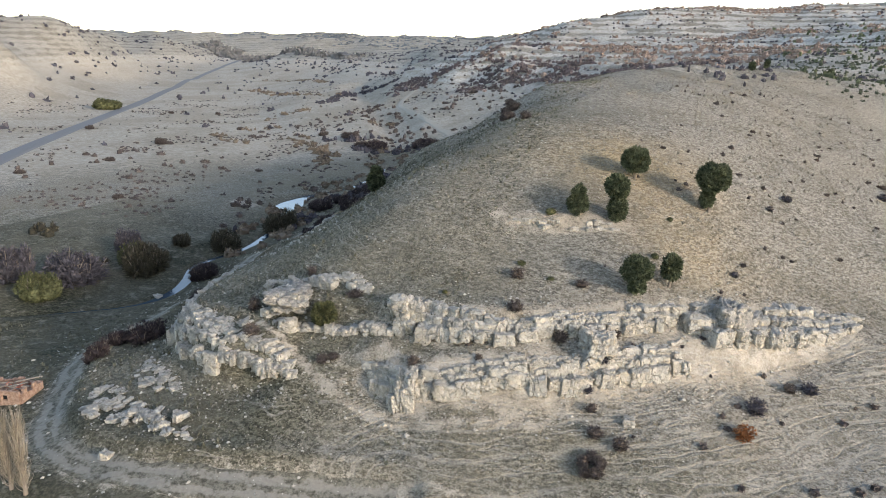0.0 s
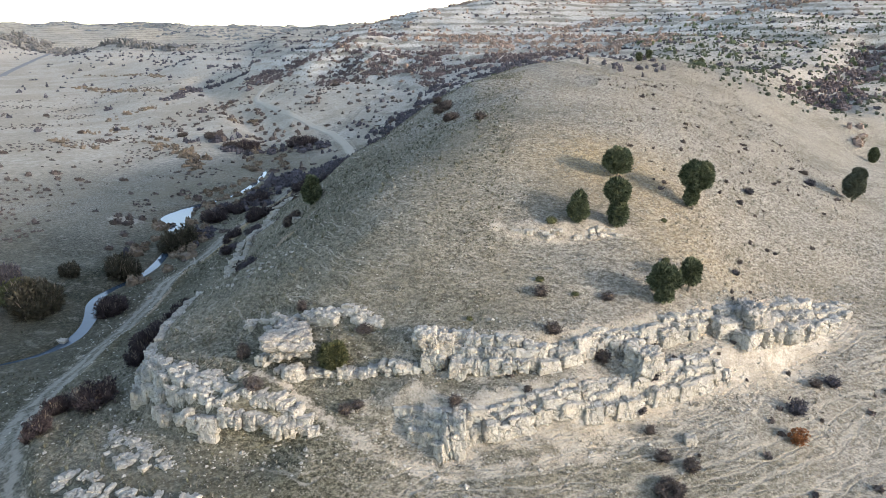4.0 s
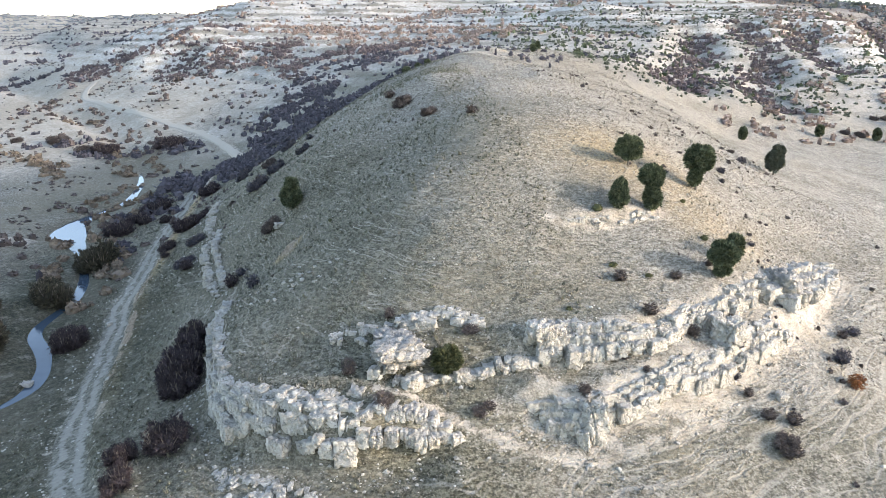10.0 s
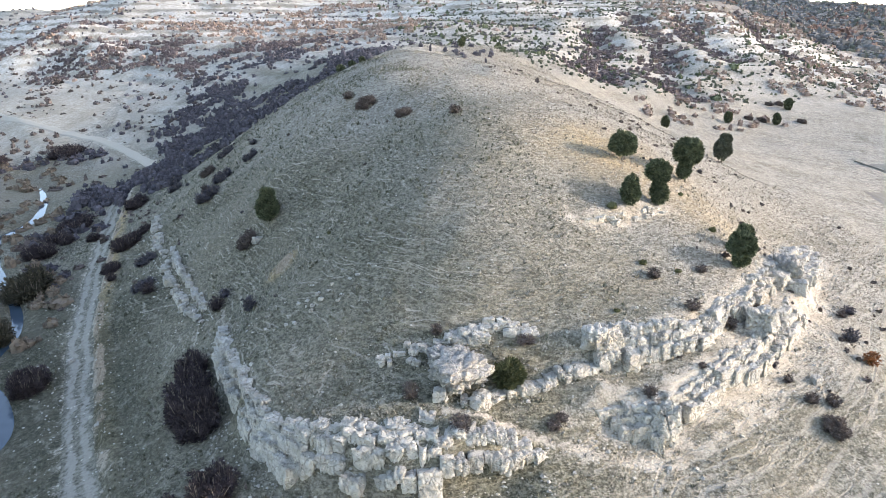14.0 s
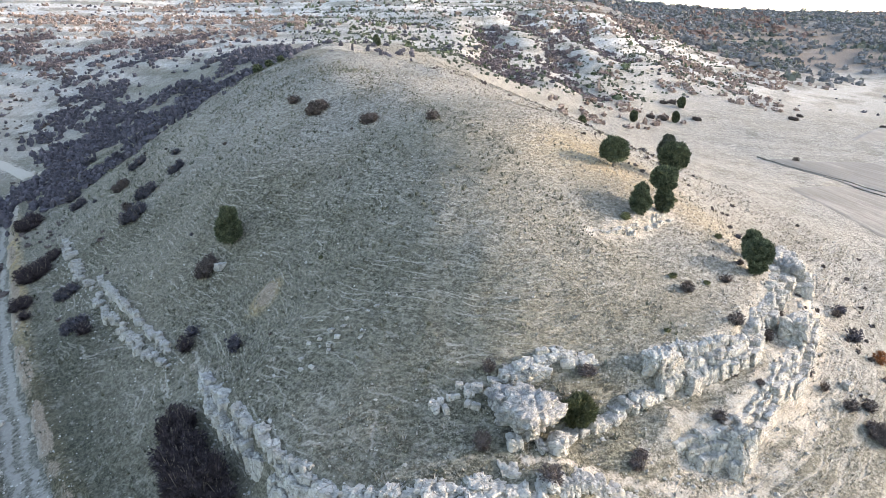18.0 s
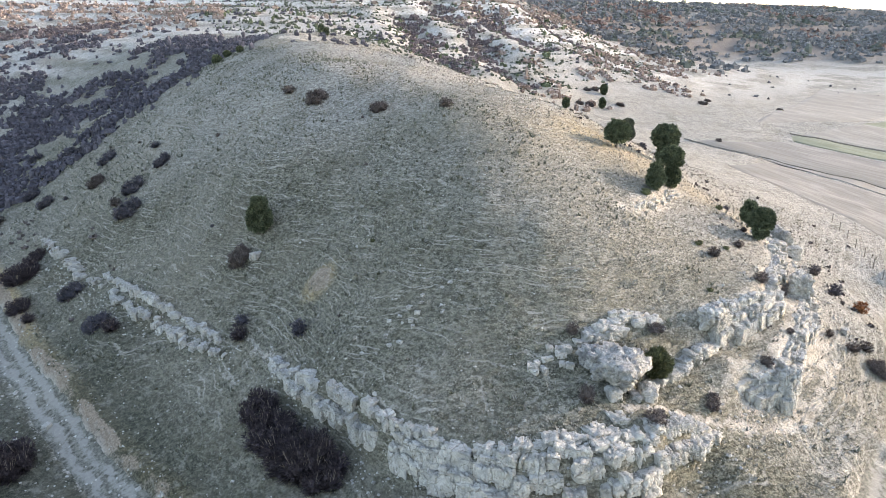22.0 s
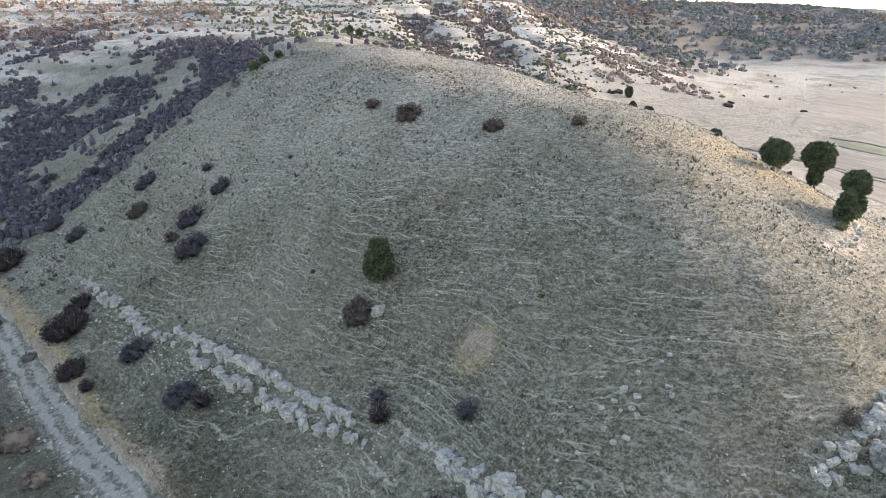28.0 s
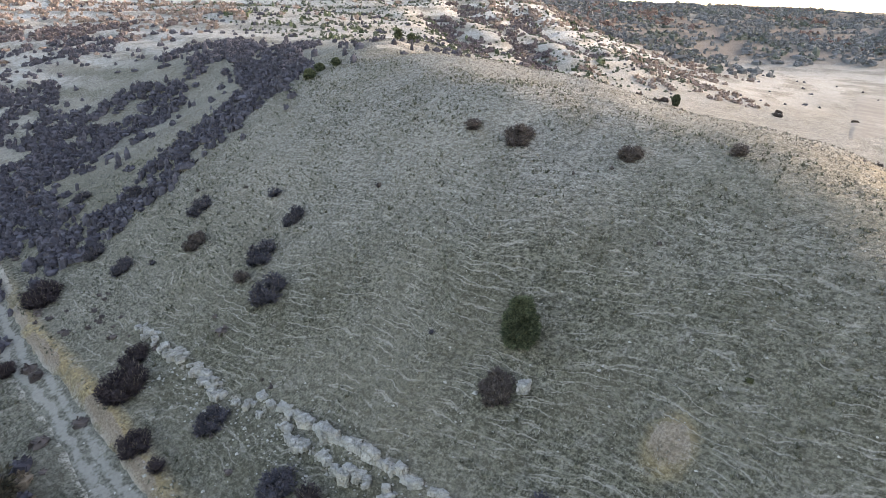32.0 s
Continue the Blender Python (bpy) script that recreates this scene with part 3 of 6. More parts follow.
def height(x, y):
    x, y = np.asarray(x, float), np.asarray(y, float)
    z = broad(x, y)
    # rock steps
    z = z + step(LOWER_BROW, x, y, 3.2) + step(SOUTH_BROW, x, y, 1.9, 3.0) + step(UPPER_BROW, x, y, 1.5, 2.6)
    z = z + step(WEST_WALL, x, y, 2.0, 3.0) + step(TREE_LEDGE, x, y, 1.1, 2.5)
    # gullies and humps of the country, hummocks of the slopes
    out = np.hypot(x - 5, (y - 95) * 0.8)
    wild = smooth(110, 260, out) * smooth(15, 34, z)
    g = np.abs(fbm(x + y * 0.35, y * 0.55, 90, 11, 4) - 0.5) * 2
    z = z + wild * (g - 0.42) * (10 + 14 * smooth(300, 1200, out))
    z = z + wild * 0.7 * np.sin(z * 1.9 + 5 * fbm(x, y, 45, 13)) * (1 - smooth(500, 900, out))
    z = z + (fbm(x, y, 9, 3) - 0.5) * 0.9 + (fbm(x, y, 3.2, 4, 2) - 0.5) * 0.28 * (out < 180)
    for line in EAST_GULLIES:
        d = along(line, x, y)[0]
        z = z - 2.8 * (1 - smooth(0, 13, d)) * (0.7 + 0.6 * fbm(x, y, 20, 15)) + 1.2 * smooth(8, 17, d) * (1 - smooth(17, 30, d))
    # scrubby spurs of the far side
    for line, up in SPURS:
        d, _, pos, _, run = along(line, x, y)
        z = z + up * np.exp(-(d / 17.0) ** 2) * smooth(0, 25, pos) * smooth(0, 25, run - pos)
    # the valley road lies on an even bed
    d, _, _, zr, _ = along(ASPHALT, x, y)
    w = (1 - smooth(12, 110, d)) * (1 - smooth(-85, -58, x))
    z = z * (1 - w) + (zr + (z - zr) * 0.1) * w
    # stream bed
    d, _, _, zs, _ = along(STREAM, x, y)
    wide = 0.15 - 1.6 * smooth(205, 225, y) - 0.6 * (1 - smooth(70, 80, y)) + 4.2 * np.exp(-(((x + 70) / 6) ** 2 + ((y - 149) / 10) ** 2)) + (rough(x, y, 7, 9) - 0.5) * 0.7
    z = np.maximum(z, zs + 0.45 - 14 * smooth(25, 110, d))
    e = np.maximum(d - wide, 0)
    z = np.minimum(z, zs + 0.25 + 0.12 * e + 0.012 * e * e)
    w = 1 - smooth(wide, wide + 1.5, d)
    z = z * (1 - w) + (zs - 0.55) * w
    z = z + 0.8 * np.exp(-(((x + 17.0) / 1.5) ** 2 + ((y - 82.6) / 1.4) ** 2))
    # track worn into the foot of the slope
    d, s, _, _, _ = along(TRACK, x, y)
    z = z - 0.22 * (1 - smooth(1.4, 2.6, d)) + 0.5 * smooth(1.6, 2.4, d) * (1 - smooth(2.4, 5, d)) * (s < 0)
    return z


# ---- end of landform ----
def spread(lo, hi, step, far, grow):
    a, s = list(np.arange(lo, hi + step, step)), step
    while a[-1] < far[1]:
        s = min(s * grow[1], 80)
        a.append(a[-1] + s)
    s = step
    while a[0] > far[0]:
        s = min(s * grow[0], 80)
        a.insert(0, a[0] - s)
    return np.array(a)


gx, gy = spread(-62, 62, 0.6, (-2600, 2600), (1.024, 1.02)), spread(32, 150, 0.6, (-900, 4400), (1.06, 1.016))
# ---- ground sheet ----
GX, GY = np.meshgrid(gx, gy)
GZ = height(GX, GY)


def ground_z(x, y):
    """The sheet's own height, between its grid points."""
    x, y = np.asarray(x, float), np.asarray(y, float)
    i = np.clip(np.searchsorted(gx, x) - 1, 0, len(gx) - 2)
    j = np.clip(np.searchsorted(gy, y) - 1, 0, len(gy) - 2)
    u, v = (x - gx[i]) / (gx[i + 1] - gx[i]), (y - gy[j]) / (gy[j + 1] - gy[j])
    return (GZ[j, i] * (1 - u) + GZ[j, i + 1] * u) * (1 - v) + (GZ[j + 1, i] * (1 - u) + GZ[j + 1, i + 1] * u) * v


def gz(x, y):
    return float(ground_z(x, y))


def mesh_of(name, verts, faces, mat, flat=False):
    """A mesh from arrays: faces all of three or all of four corners."""
    verts, faces = np.asarray(verts, np.float32), np.asarray(faces, np.int32)
    n = faces.shape[1]
    me = bpy.data.meshes.new(name)
    me.vertices.add(len(verts))
    me.vertices.foreach_set("co", verts.ravel())
    me.loops.add(faces.size)
    me.loops.foreach_set("vertex_index", faces.ravel())
    me.polygons.add(len(faces))
    me.polygons.foreach_set("loop_start", np.arange(0, faces.size, n, dtype=np.int32))
    me.polygons.foreach_set("loop_total", np.full(len(faces), n, np.int32))
    me.polygons.foreach_set("use_smooth", np.full(len(faces), not flat, bool))
    me.update(calc_edges=True)
    me.validate()
    me.materials.append(mat)
    return me


def grid_faces(h, w):
    i = np.arange(h * w).reshape(h, w)
    return np.stack([i[:-1, :-1], i[:-1, 1:], i[1:, 1:], i[1:, :-1]], -1).reshape(-1, 4)


def give(me, name, values):
    a = me.attributes.new(name, "FLOAT", "POINT")
    a.data.foreach_set("value", np.asarray(values, np.float32).ravel())


def part(name, me, parent, label="", m=None):
    ob = new(name, me)
    ob.parent = parent
    if m is not None:
        ob.matrix_basis = m
    if label:
        ob["label"] = label
    return ob


def thing(name, label, category, m, group="", kind=""):
    ob = tagged(new(name), label, category, group, kind)
    ob.matrix_basis = m
    return ob


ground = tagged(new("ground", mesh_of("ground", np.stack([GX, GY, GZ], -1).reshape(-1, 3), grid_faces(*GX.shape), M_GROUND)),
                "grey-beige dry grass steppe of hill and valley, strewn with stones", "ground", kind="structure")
_dt, _st = along(TRACK, GX, GY)[:2]
_de, _ds = along(EAST_TRACK, GX, GY)[0], along(STREAM, GX, GY)[0]
_du, _da = along(UP_ROAD, GX, GY)[0], along(ASPHALT, GX, GY)[0]
_sl = along(LOWER_BROW + SOUTH_BROW, GX, GY)[0]
_uw = along(UPPER_BROW, GX, GY)[0]
_tl = along(TREE_LEDGE, GX, GY)[0]
_out = np.hypot(GX - 5, (GY - 95) * 0.8)
# bare soil beside tracks, under the rocks, on the cut bank and on worn slopes
bare = 0.42 * (1 - smooth(1.0, 3.6, _dt)) + 0.85 * smooth(1.6, 2.2, _dt) * (1 - smooth(2.3, 3.4, _dt)) * smooth(0.3, 0.55, fbm(GX, GY, 5, 57)) * (_st < 0) * smooth(58, 74, GY)
bare = np.maximum(bare, 0.3 * (1 - smooth(0.6, 2.6, _de)))
bare = np.maximum(bare, 0.62 * (1 - smooth(0.8, 3.6, _sl)) * smooth(-4, 10, GX))
bare = np.maximum(bare, 0.55 * (1 - smooth(0.6, 3.0, _uw)) * smooth(-4, 10, GX))
bare = np.maximum(bare, 0.55 * (1 - smooth(0.3, 2.5, _tl)))
bare = np.maximum(bare, 0.8 * (1 - smooth(0.7, 1.7, np.hypot(GX + 17.0, (GY - 82.6) * 0.8))))
bare = np.maximum(bare, 0.7 * (1 - smooth(2, 7, np.hypot(GX + 75, (GY - 139) * 1.6))))
bare = np.maximum(bare, 0.15 * smooth(20, 40, GX) * (1 - smooth(70, 90, GY)) * smooth(44, 50, GY))
bare = np.maximum(bare, 0.16 * smooth(30, 41, GX - (GY - 60) * 0.35) * (1 - smooth(72, 84, GX)) * (1 - smooth(120, 160, GY)) * smooth(40, 50, GY))
bare = np.maximum(bare, 0.5 * (1 - smooth(2, 8, np.hypot((GX - 27) * 0.5, GY - 172))))
bare = np.maximum(bare, 0.95 * (1 - smooth(-75, -45, GX)) * smooth(110, 200, _out) * (1 - smooth(25, 45, GZ)))
bare = np.maximum(bare, 0.5 * (1 - smooth(1.6, 4.0, _du)) * smooth(150, 250, GY))
bare = np.maximum(bare, 0.28 * smooth(60, 75, GX) * (GZ < 24) * (GY < 260))
bare = np.maximum(bare, 0.95 * (1 - smooth(4.5, 8, _da)))
for _line, _w in ((WALL_PATH, 0.42), (BENCH_PATH, 0.62)):
    bare = np.maximum(bare, _w * (1 - smooth(0.15, 0.95, along(_line, GX, GY)[0])))
give(ground.data, "bare", bare)
# greyer green sward by the water, on the west slope, south tip and gully, their shade painted in
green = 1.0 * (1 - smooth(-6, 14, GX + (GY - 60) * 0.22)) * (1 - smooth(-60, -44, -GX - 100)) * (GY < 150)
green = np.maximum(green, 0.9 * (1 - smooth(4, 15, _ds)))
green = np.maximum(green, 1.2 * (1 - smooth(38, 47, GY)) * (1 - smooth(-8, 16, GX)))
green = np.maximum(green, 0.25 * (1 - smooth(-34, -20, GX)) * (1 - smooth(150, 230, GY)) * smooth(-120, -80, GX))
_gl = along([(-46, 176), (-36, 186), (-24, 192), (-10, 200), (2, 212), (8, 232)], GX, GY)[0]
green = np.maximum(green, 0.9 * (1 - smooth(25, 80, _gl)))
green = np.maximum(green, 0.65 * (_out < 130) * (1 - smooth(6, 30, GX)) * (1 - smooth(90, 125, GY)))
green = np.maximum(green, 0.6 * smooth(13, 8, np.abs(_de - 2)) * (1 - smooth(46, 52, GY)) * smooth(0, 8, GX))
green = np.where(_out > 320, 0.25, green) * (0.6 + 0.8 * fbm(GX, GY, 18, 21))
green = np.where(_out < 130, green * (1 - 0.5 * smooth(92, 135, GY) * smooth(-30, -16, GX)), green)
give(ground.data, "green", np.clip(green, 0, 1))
ochre = 1.0 * smooth(1.4, 2.0, _dt) * (1 - smooth(3.0, 4.4, _dt)) * (_st < 0) * smooth(58, 74, GY) * (1 - smooth(150, 180, GY))
ochre = ochre + 0.8 * (1 - smooth(1.2, 2.2, np.hypot(GX + 17.0, GY - 82.6)))
ochre = ochre + 0.75 * np.exp(-(((GX - 24) / 9) ** 2 + ((GY - 82) / 7) ** 2)) + 0.4 * np.exp(-(((GX - 32) / 7) ** 2 + ((GY - 70) / 6) ** 2))
give(ground.data, "ochre", np.clip(ochre, 0, 1))
# damp stream bank, and the hill's shade painted over its west and south foot
damp_shade = 0.95 * (1 - smooth(6, 20, _ds)) * (1 - smooth(-47, -42, GX)) * (1 - smooth(125, 150, GY)) * smooth(-95, -75, GX)
damp_shade = np.maximum(damp_shade, 0.9 * (1 - smooth(-36, -28, GX)) * (1 - smooth(90, 130, GY)) * smooth(-70, -55, GX))
damp_shade = np.maximum(damp_shade, 0.75 * (1 - smooth(-31, -27, GX + np.abs(GY - 62) * 0.25)))* (GX > -100) * (1 - smooth(110, 150, GY))
damp_shade = np.maximum(damp_shade, 0.95 * smooth(-105, -85, GX) * (1 - smooth(-46, -41, GX)) * (1 - smooth(76, 100, GY)) * smooth(20, 40, GY))
damp_shade = np.maximum(damp_shade, 0.75 * np.exp(-((GX + 25.5) / 3.2) ** 2 - ((GY - 54) / 9) ** 2))
damp_shade = np.maximum(damp_shade, 0.72 * (1 - smooth(38, 47, GY)) * (1 - smooth(-12, 12, GX)) * (_dt > 1.6) * (_out < 160))
damp_shade = np.maximum(damp_shade, 0.95 * (1 - smooth(32, 36, GY)) * (1 - smooth(-8, 2, GX)) * (_dt > 2.2) * (_out < 160))
give(ground.data, "damp_shade", np.clip(damp_shade, 0, 1))
terrace = np.maximum(0.95 * (1 - smooth(-3, 8, GX)) * smooth(48, 60, GY) * (1 - smooth(150, 190, GY)), 1.0 * (1 - smooth(46, 49, GY - 0.35 * np.maximum(GX - 14, 0))) * smooth(-10, 0, GX))
terrace = np.maximum(terrace, 0.25 * (_out < 150) * smooth(10, 14, GZ))
terrace = terrace * smooth(9.0, 12.0, GZ)
give(ground.data, "terrace", np.clip(terrace, 0, 1))
_le, _sle = along(EAST_TRACK, GX, GY)[:2]
give(ground.data, "lane", _le * _sle)
give(ground.data, "lanes", np.clip(smooth(11, 7, np.abs(_le * _sle - 2.5)) * smooth(2, 9, GX) * (1 - smooth(0.0, 1.0, 1.2 - along(SOUTH_FOOT, GX, GY)[0])), 0, 1))
chalk = smooth(190, 260, _out) * smooth(20, 32, GZ) * (0.55 + 0.75 * fbm(GX, GY, 70, 31))
chalk = np.maximum(chalk, 0.5 * smooth(170, 260, GY) * (GX > -60) * (_out < 600))
chalk *= 1 - 0.65 * smooth(-130, -220, GX)
chalk *= 1 - 0.75 * smooth(560, 760, np.hypot(GX, GY)) * (GX > 150)
chalk *= smooth(15, 60, along([(-46, 176), (-36, 186), (-24, 192), (-10, 200), (2, 212), (8, 232)], GX, GY)[0])
chalk = np.maximum(chalk, 0.7 * (1 - smooth(0.3, 1.0, along(SOUTH_BROW, GX, GY)[0])))
give(ground.data, "chalk", np.clip(chalk, 0, 1.0))
brown = 0.9 * smooth(420, 520, np.hypot(GX, GY)) * smooth(200, 300, GX) * smooth(15, 26, GZ) * smooth(0.1, 0.35, fbm(GX, GY, 60, 41))
give(ground.data, "brown", np.clip(brown, 0, 1))
give(ground.data, "patch", 0.38 * (GX < -20) * smooth(70, 120, _out) * (1 - smooth(16, 30, GZ)))


def resample(line, pace):
    p = np.array([q[:2] for q in line], float)
    # round the corners, then walk at an even pace
    for _ in range(3):
        p = np.concatenate([p[:1], np.stack([0.75 * p[:-1] + 0.25 * p[1:], 0.25 * p[:-1] + 0.75 * p[1:]], 1).reshape(-1, 2), p[-1:]])
    s = np.concatenate([[0], np.cumsum(np.hypot(*np.diff(p, axis=0).T))])
    t = np.linspace(0, s[-1], max(3, int(s[-1] / pace)))
    q = np.stack([np.interp(t, s, p[:, 0]), np.interp(t, s, p[:, 1])], 1)
    d = np.gradient(q, axis=0)
    d /= np.hypot(d[:, 0], d[:, 1])[:, None]
    return q, np.stack([-d[:, 1], d[:, 0]], 1), t


def ribbon(name, line, width, mat, label, category, lift=0.06, pace=0.7, n=9, ragged=0.25, level=None):
    q, nrm, t = resample(line, pace)
    u = np.linspace(-1, 1, n)
    edge = width / 2 * (1 + ragged * (rough(t, t * 0 + 3.1, 3.0, 51)[:, None] - 0.5) + ragged * (rough(t, t * 0 + 9.7, 1.1, 52)[:, None] - 0.5) * np.abs(u)[None])
    X, Y = q[:, None, 0] + nrm[:, None, 0] * u * edge, q[:, None, 1] + nrm[:, None, 1] * u * edge
    if level is None:
        Z = ground_z(X, Y) + lift
        Z[:, 0] -= lift + 0.05
        Z[:, -1] -= lift + 0.05
    else:
        Z = np.repeat(np.interp(t, *level)[:, None], n, 1)
    me = mesh_of(name, np.stack([X, Y, Z], -1).reshape(-1, 3), grid_faces(*X.shape)[:, ::-1], mat)
    give(me, "across", np.repeat(u[None], len(t), 0))
    return tagged(new(name, me), label, category, kind="structure")


ribbon("dirt_road", TRACK, 3.4, M_TRACK, "pale rutted dirt track round the hill's foot", "dirt road", n=13)
ribbon("dirt_road", UP_ROAD, 3.2, M_PATH, "pale dirt road climbing the far slope", "dirt road", lift=0.25, pace=2.0)
ribbon("road", ASPHALT, 7.0, M_ASPHALT, "grey asphalt road across the pale valley floor", "road", lift=0.35, pace=4.0, ragged=0.02)
_s = np.array(STREAM)
_run = np.concatenate([[0], np.cumsum(np.hypot(*np.diff(_s[:, :2], axis=0).T))])
ribbon("water", STREAM, 18.0, M_WATER, "still narrow stream reflecting the pale sky", "stream", pace=1.5, ragged=0.0, level=(_run, _s[:, 2] - 0.05))


def plot(name, corners, mat, label, lift=0.15, n=26):
    """A field of four corners, laid on the ground."""
    u, v = np.meshgrid(np.linspace(0, 1, n), np.linspace(0, 1, n))
    a, b, c, d = [np.array(p, float) for p in corners]
    P = (a * (1 - u)[..., None] + b * u[..., None]) * (1 - v)[..., None] + (d * (1 - u)[..., None] + c * u[..., None]) * v[..., None]
    Z = ground_z(P[..., 0], P[..., 1]) + lift
    for edge in (Z[0], Z[-1], Z[:, 0], Z[:, -1]):
        edge -= lift + 0.2
    return tagged(new(name, mesh_of(name, np.dstack([P, Z]).reshape(-1, 3), grid_faces(n, n), mat)), label, "field", kind="structure")


_pale = field_material("pale_stubble", (0.26, 0.228, 0.182), (0.335, 0.298, 0.246), -76)
_dun = field_material("harrowed_soil", (0.21, 0.186, 0.152), (0.295, 0.265, 0.222), -76)
_greenf = field_material("young_green_crop", (0.20, 0.20, 0.125), (0.27, 0.258, 0.18), -76)
_ditch = plain_material("ditch_weeds", (0.12, 0.105, 0.08), (0.20, 0.178, 0.14), 1.5)
plot("field", [(70, 62), (96, 44), (121, 112), (92, 106)], _dun, "pale brown harrowed field at the hill's foot")
plot("field", [(97, 44), (112, 40), (128, 142), (122, 112)], _pale, "narrow stubble strip along the harrowed field", 0.14)
plot("field", [(113, 40), (155, 60), (164, 130), (129, 142)], _dun, "wide grey-brown field strip on the plain", 0.16)
plot("field", [(156, 60), (176, 66), (176, 137), (165, 131)], _greenf, "thin green young crop strip on the plain", 0.2)
plot("field", [(178, 66), (250, 90), (256, 139), (178, 136)], _pale, "pale stubble field beyond the green strip", 0.14)
plot("field", [(222, 127), (330, 120), (330, 142), (224, 137)], _greenf, "green crop strip far out on the plain", 0.3)
plot("field", [(180, 152), (226, 140), (420, 160), (380, 230)], _pale, "wide pale stubble field below the wooded ridge", 0.3)
ribbon("ditch", [(177, 60), (177, 98), (177.5, 137)], 1.0, _ditch, "dark weedy ditch between the crop strip and the stubble", "ditch", lift=0.35, pace=2.0)
ribbon("ditch", [(112.5, 40), (120, 91), (128.5, 142)], 0.4, _ditch, "dark balk between two field strips", "ditch", lift=0.3, pace=2.0)

# ---- rocks ----
def rock_mesh(seed, n=9, square=0.7, lump=0.1, knobs=1.0, mat=M_ROCK):
    """A limestone block about one metre each way: rounded shoulders, bedding, deep joints and knobbly skin."""
    r = random.Random(900 + seed)
    bm = bmesh.new()
    bmesh.ops.create_cube(bm, size=1.0)
    bmesh.ops.subdivide_edges(bm, edges=bm.edges[:], cuts=n, use_grid_fill=True)
    off = Vector((seed * 7.3, seed * 3.1, seed * 5.7))
    splits = [(Vector((r.uniform(-1, 1), r.uniform(-1, 1), r.uniform(-0.25, 0.25))).normalized(), r.uniform(-0.25, 0.25)) for _ in range(r.choice((1, 2, 3)))]
    for v in bm.verts:
        p = v.co.copy()
        p = p * square + p.normalized() * 0.60 * (1 - square)
        d = noise.fractal(p * 1.6 + off, 0.9, 2.1, 4) * lump * 1.7
        cell = noise.voronoi(p * 2.3 * knobs + off)[0]
        d -= 0.10 * max(0.0, 1 - (cell[1] - cell[0]) / 0.16)
        for nr, at in splits:
            gap = abs(p.dot(nr) - at + 0.10 * noise.noise(p * 3 + off))
            d -= 0.17 * max(0.0, 1 - gap / 0.08)
        d -= abs(math.sin((p.z + 0.12 * noise.noise(p * 2 + off)) * 6.5 + seed)) ** 8 * 0.06
        v.co = p * (1 + d) + Vector((noise.noise(p * 8 + off), noise.noise(p * 8 - off), noise.noise(p * 7 + off * 2))) * 0.025
    me = bpy.data.meshes.new("rock")
    bm.to_mesh(me)
    bm.free()
    me.polygons.foreach_set("use_smooth", np.array([r.random() < 0.7 for _ in me.polygons], bool))
    me.materials.append(mat)
    return me


ROCKS = [rock_mesh(i, 9, random.uniform(0.60, 0.85), random.uniform(0.07, 0.12)) for i in range(24)]
BIG_ROCKS = [rock_mesh(40 + i, 22, random.uniform(0.5, 0.62), 0.24, 2.0, M_LICHEN if i in (0, 2) else M_ROCK) for i in range(5)]
rnd = random.Random(7)


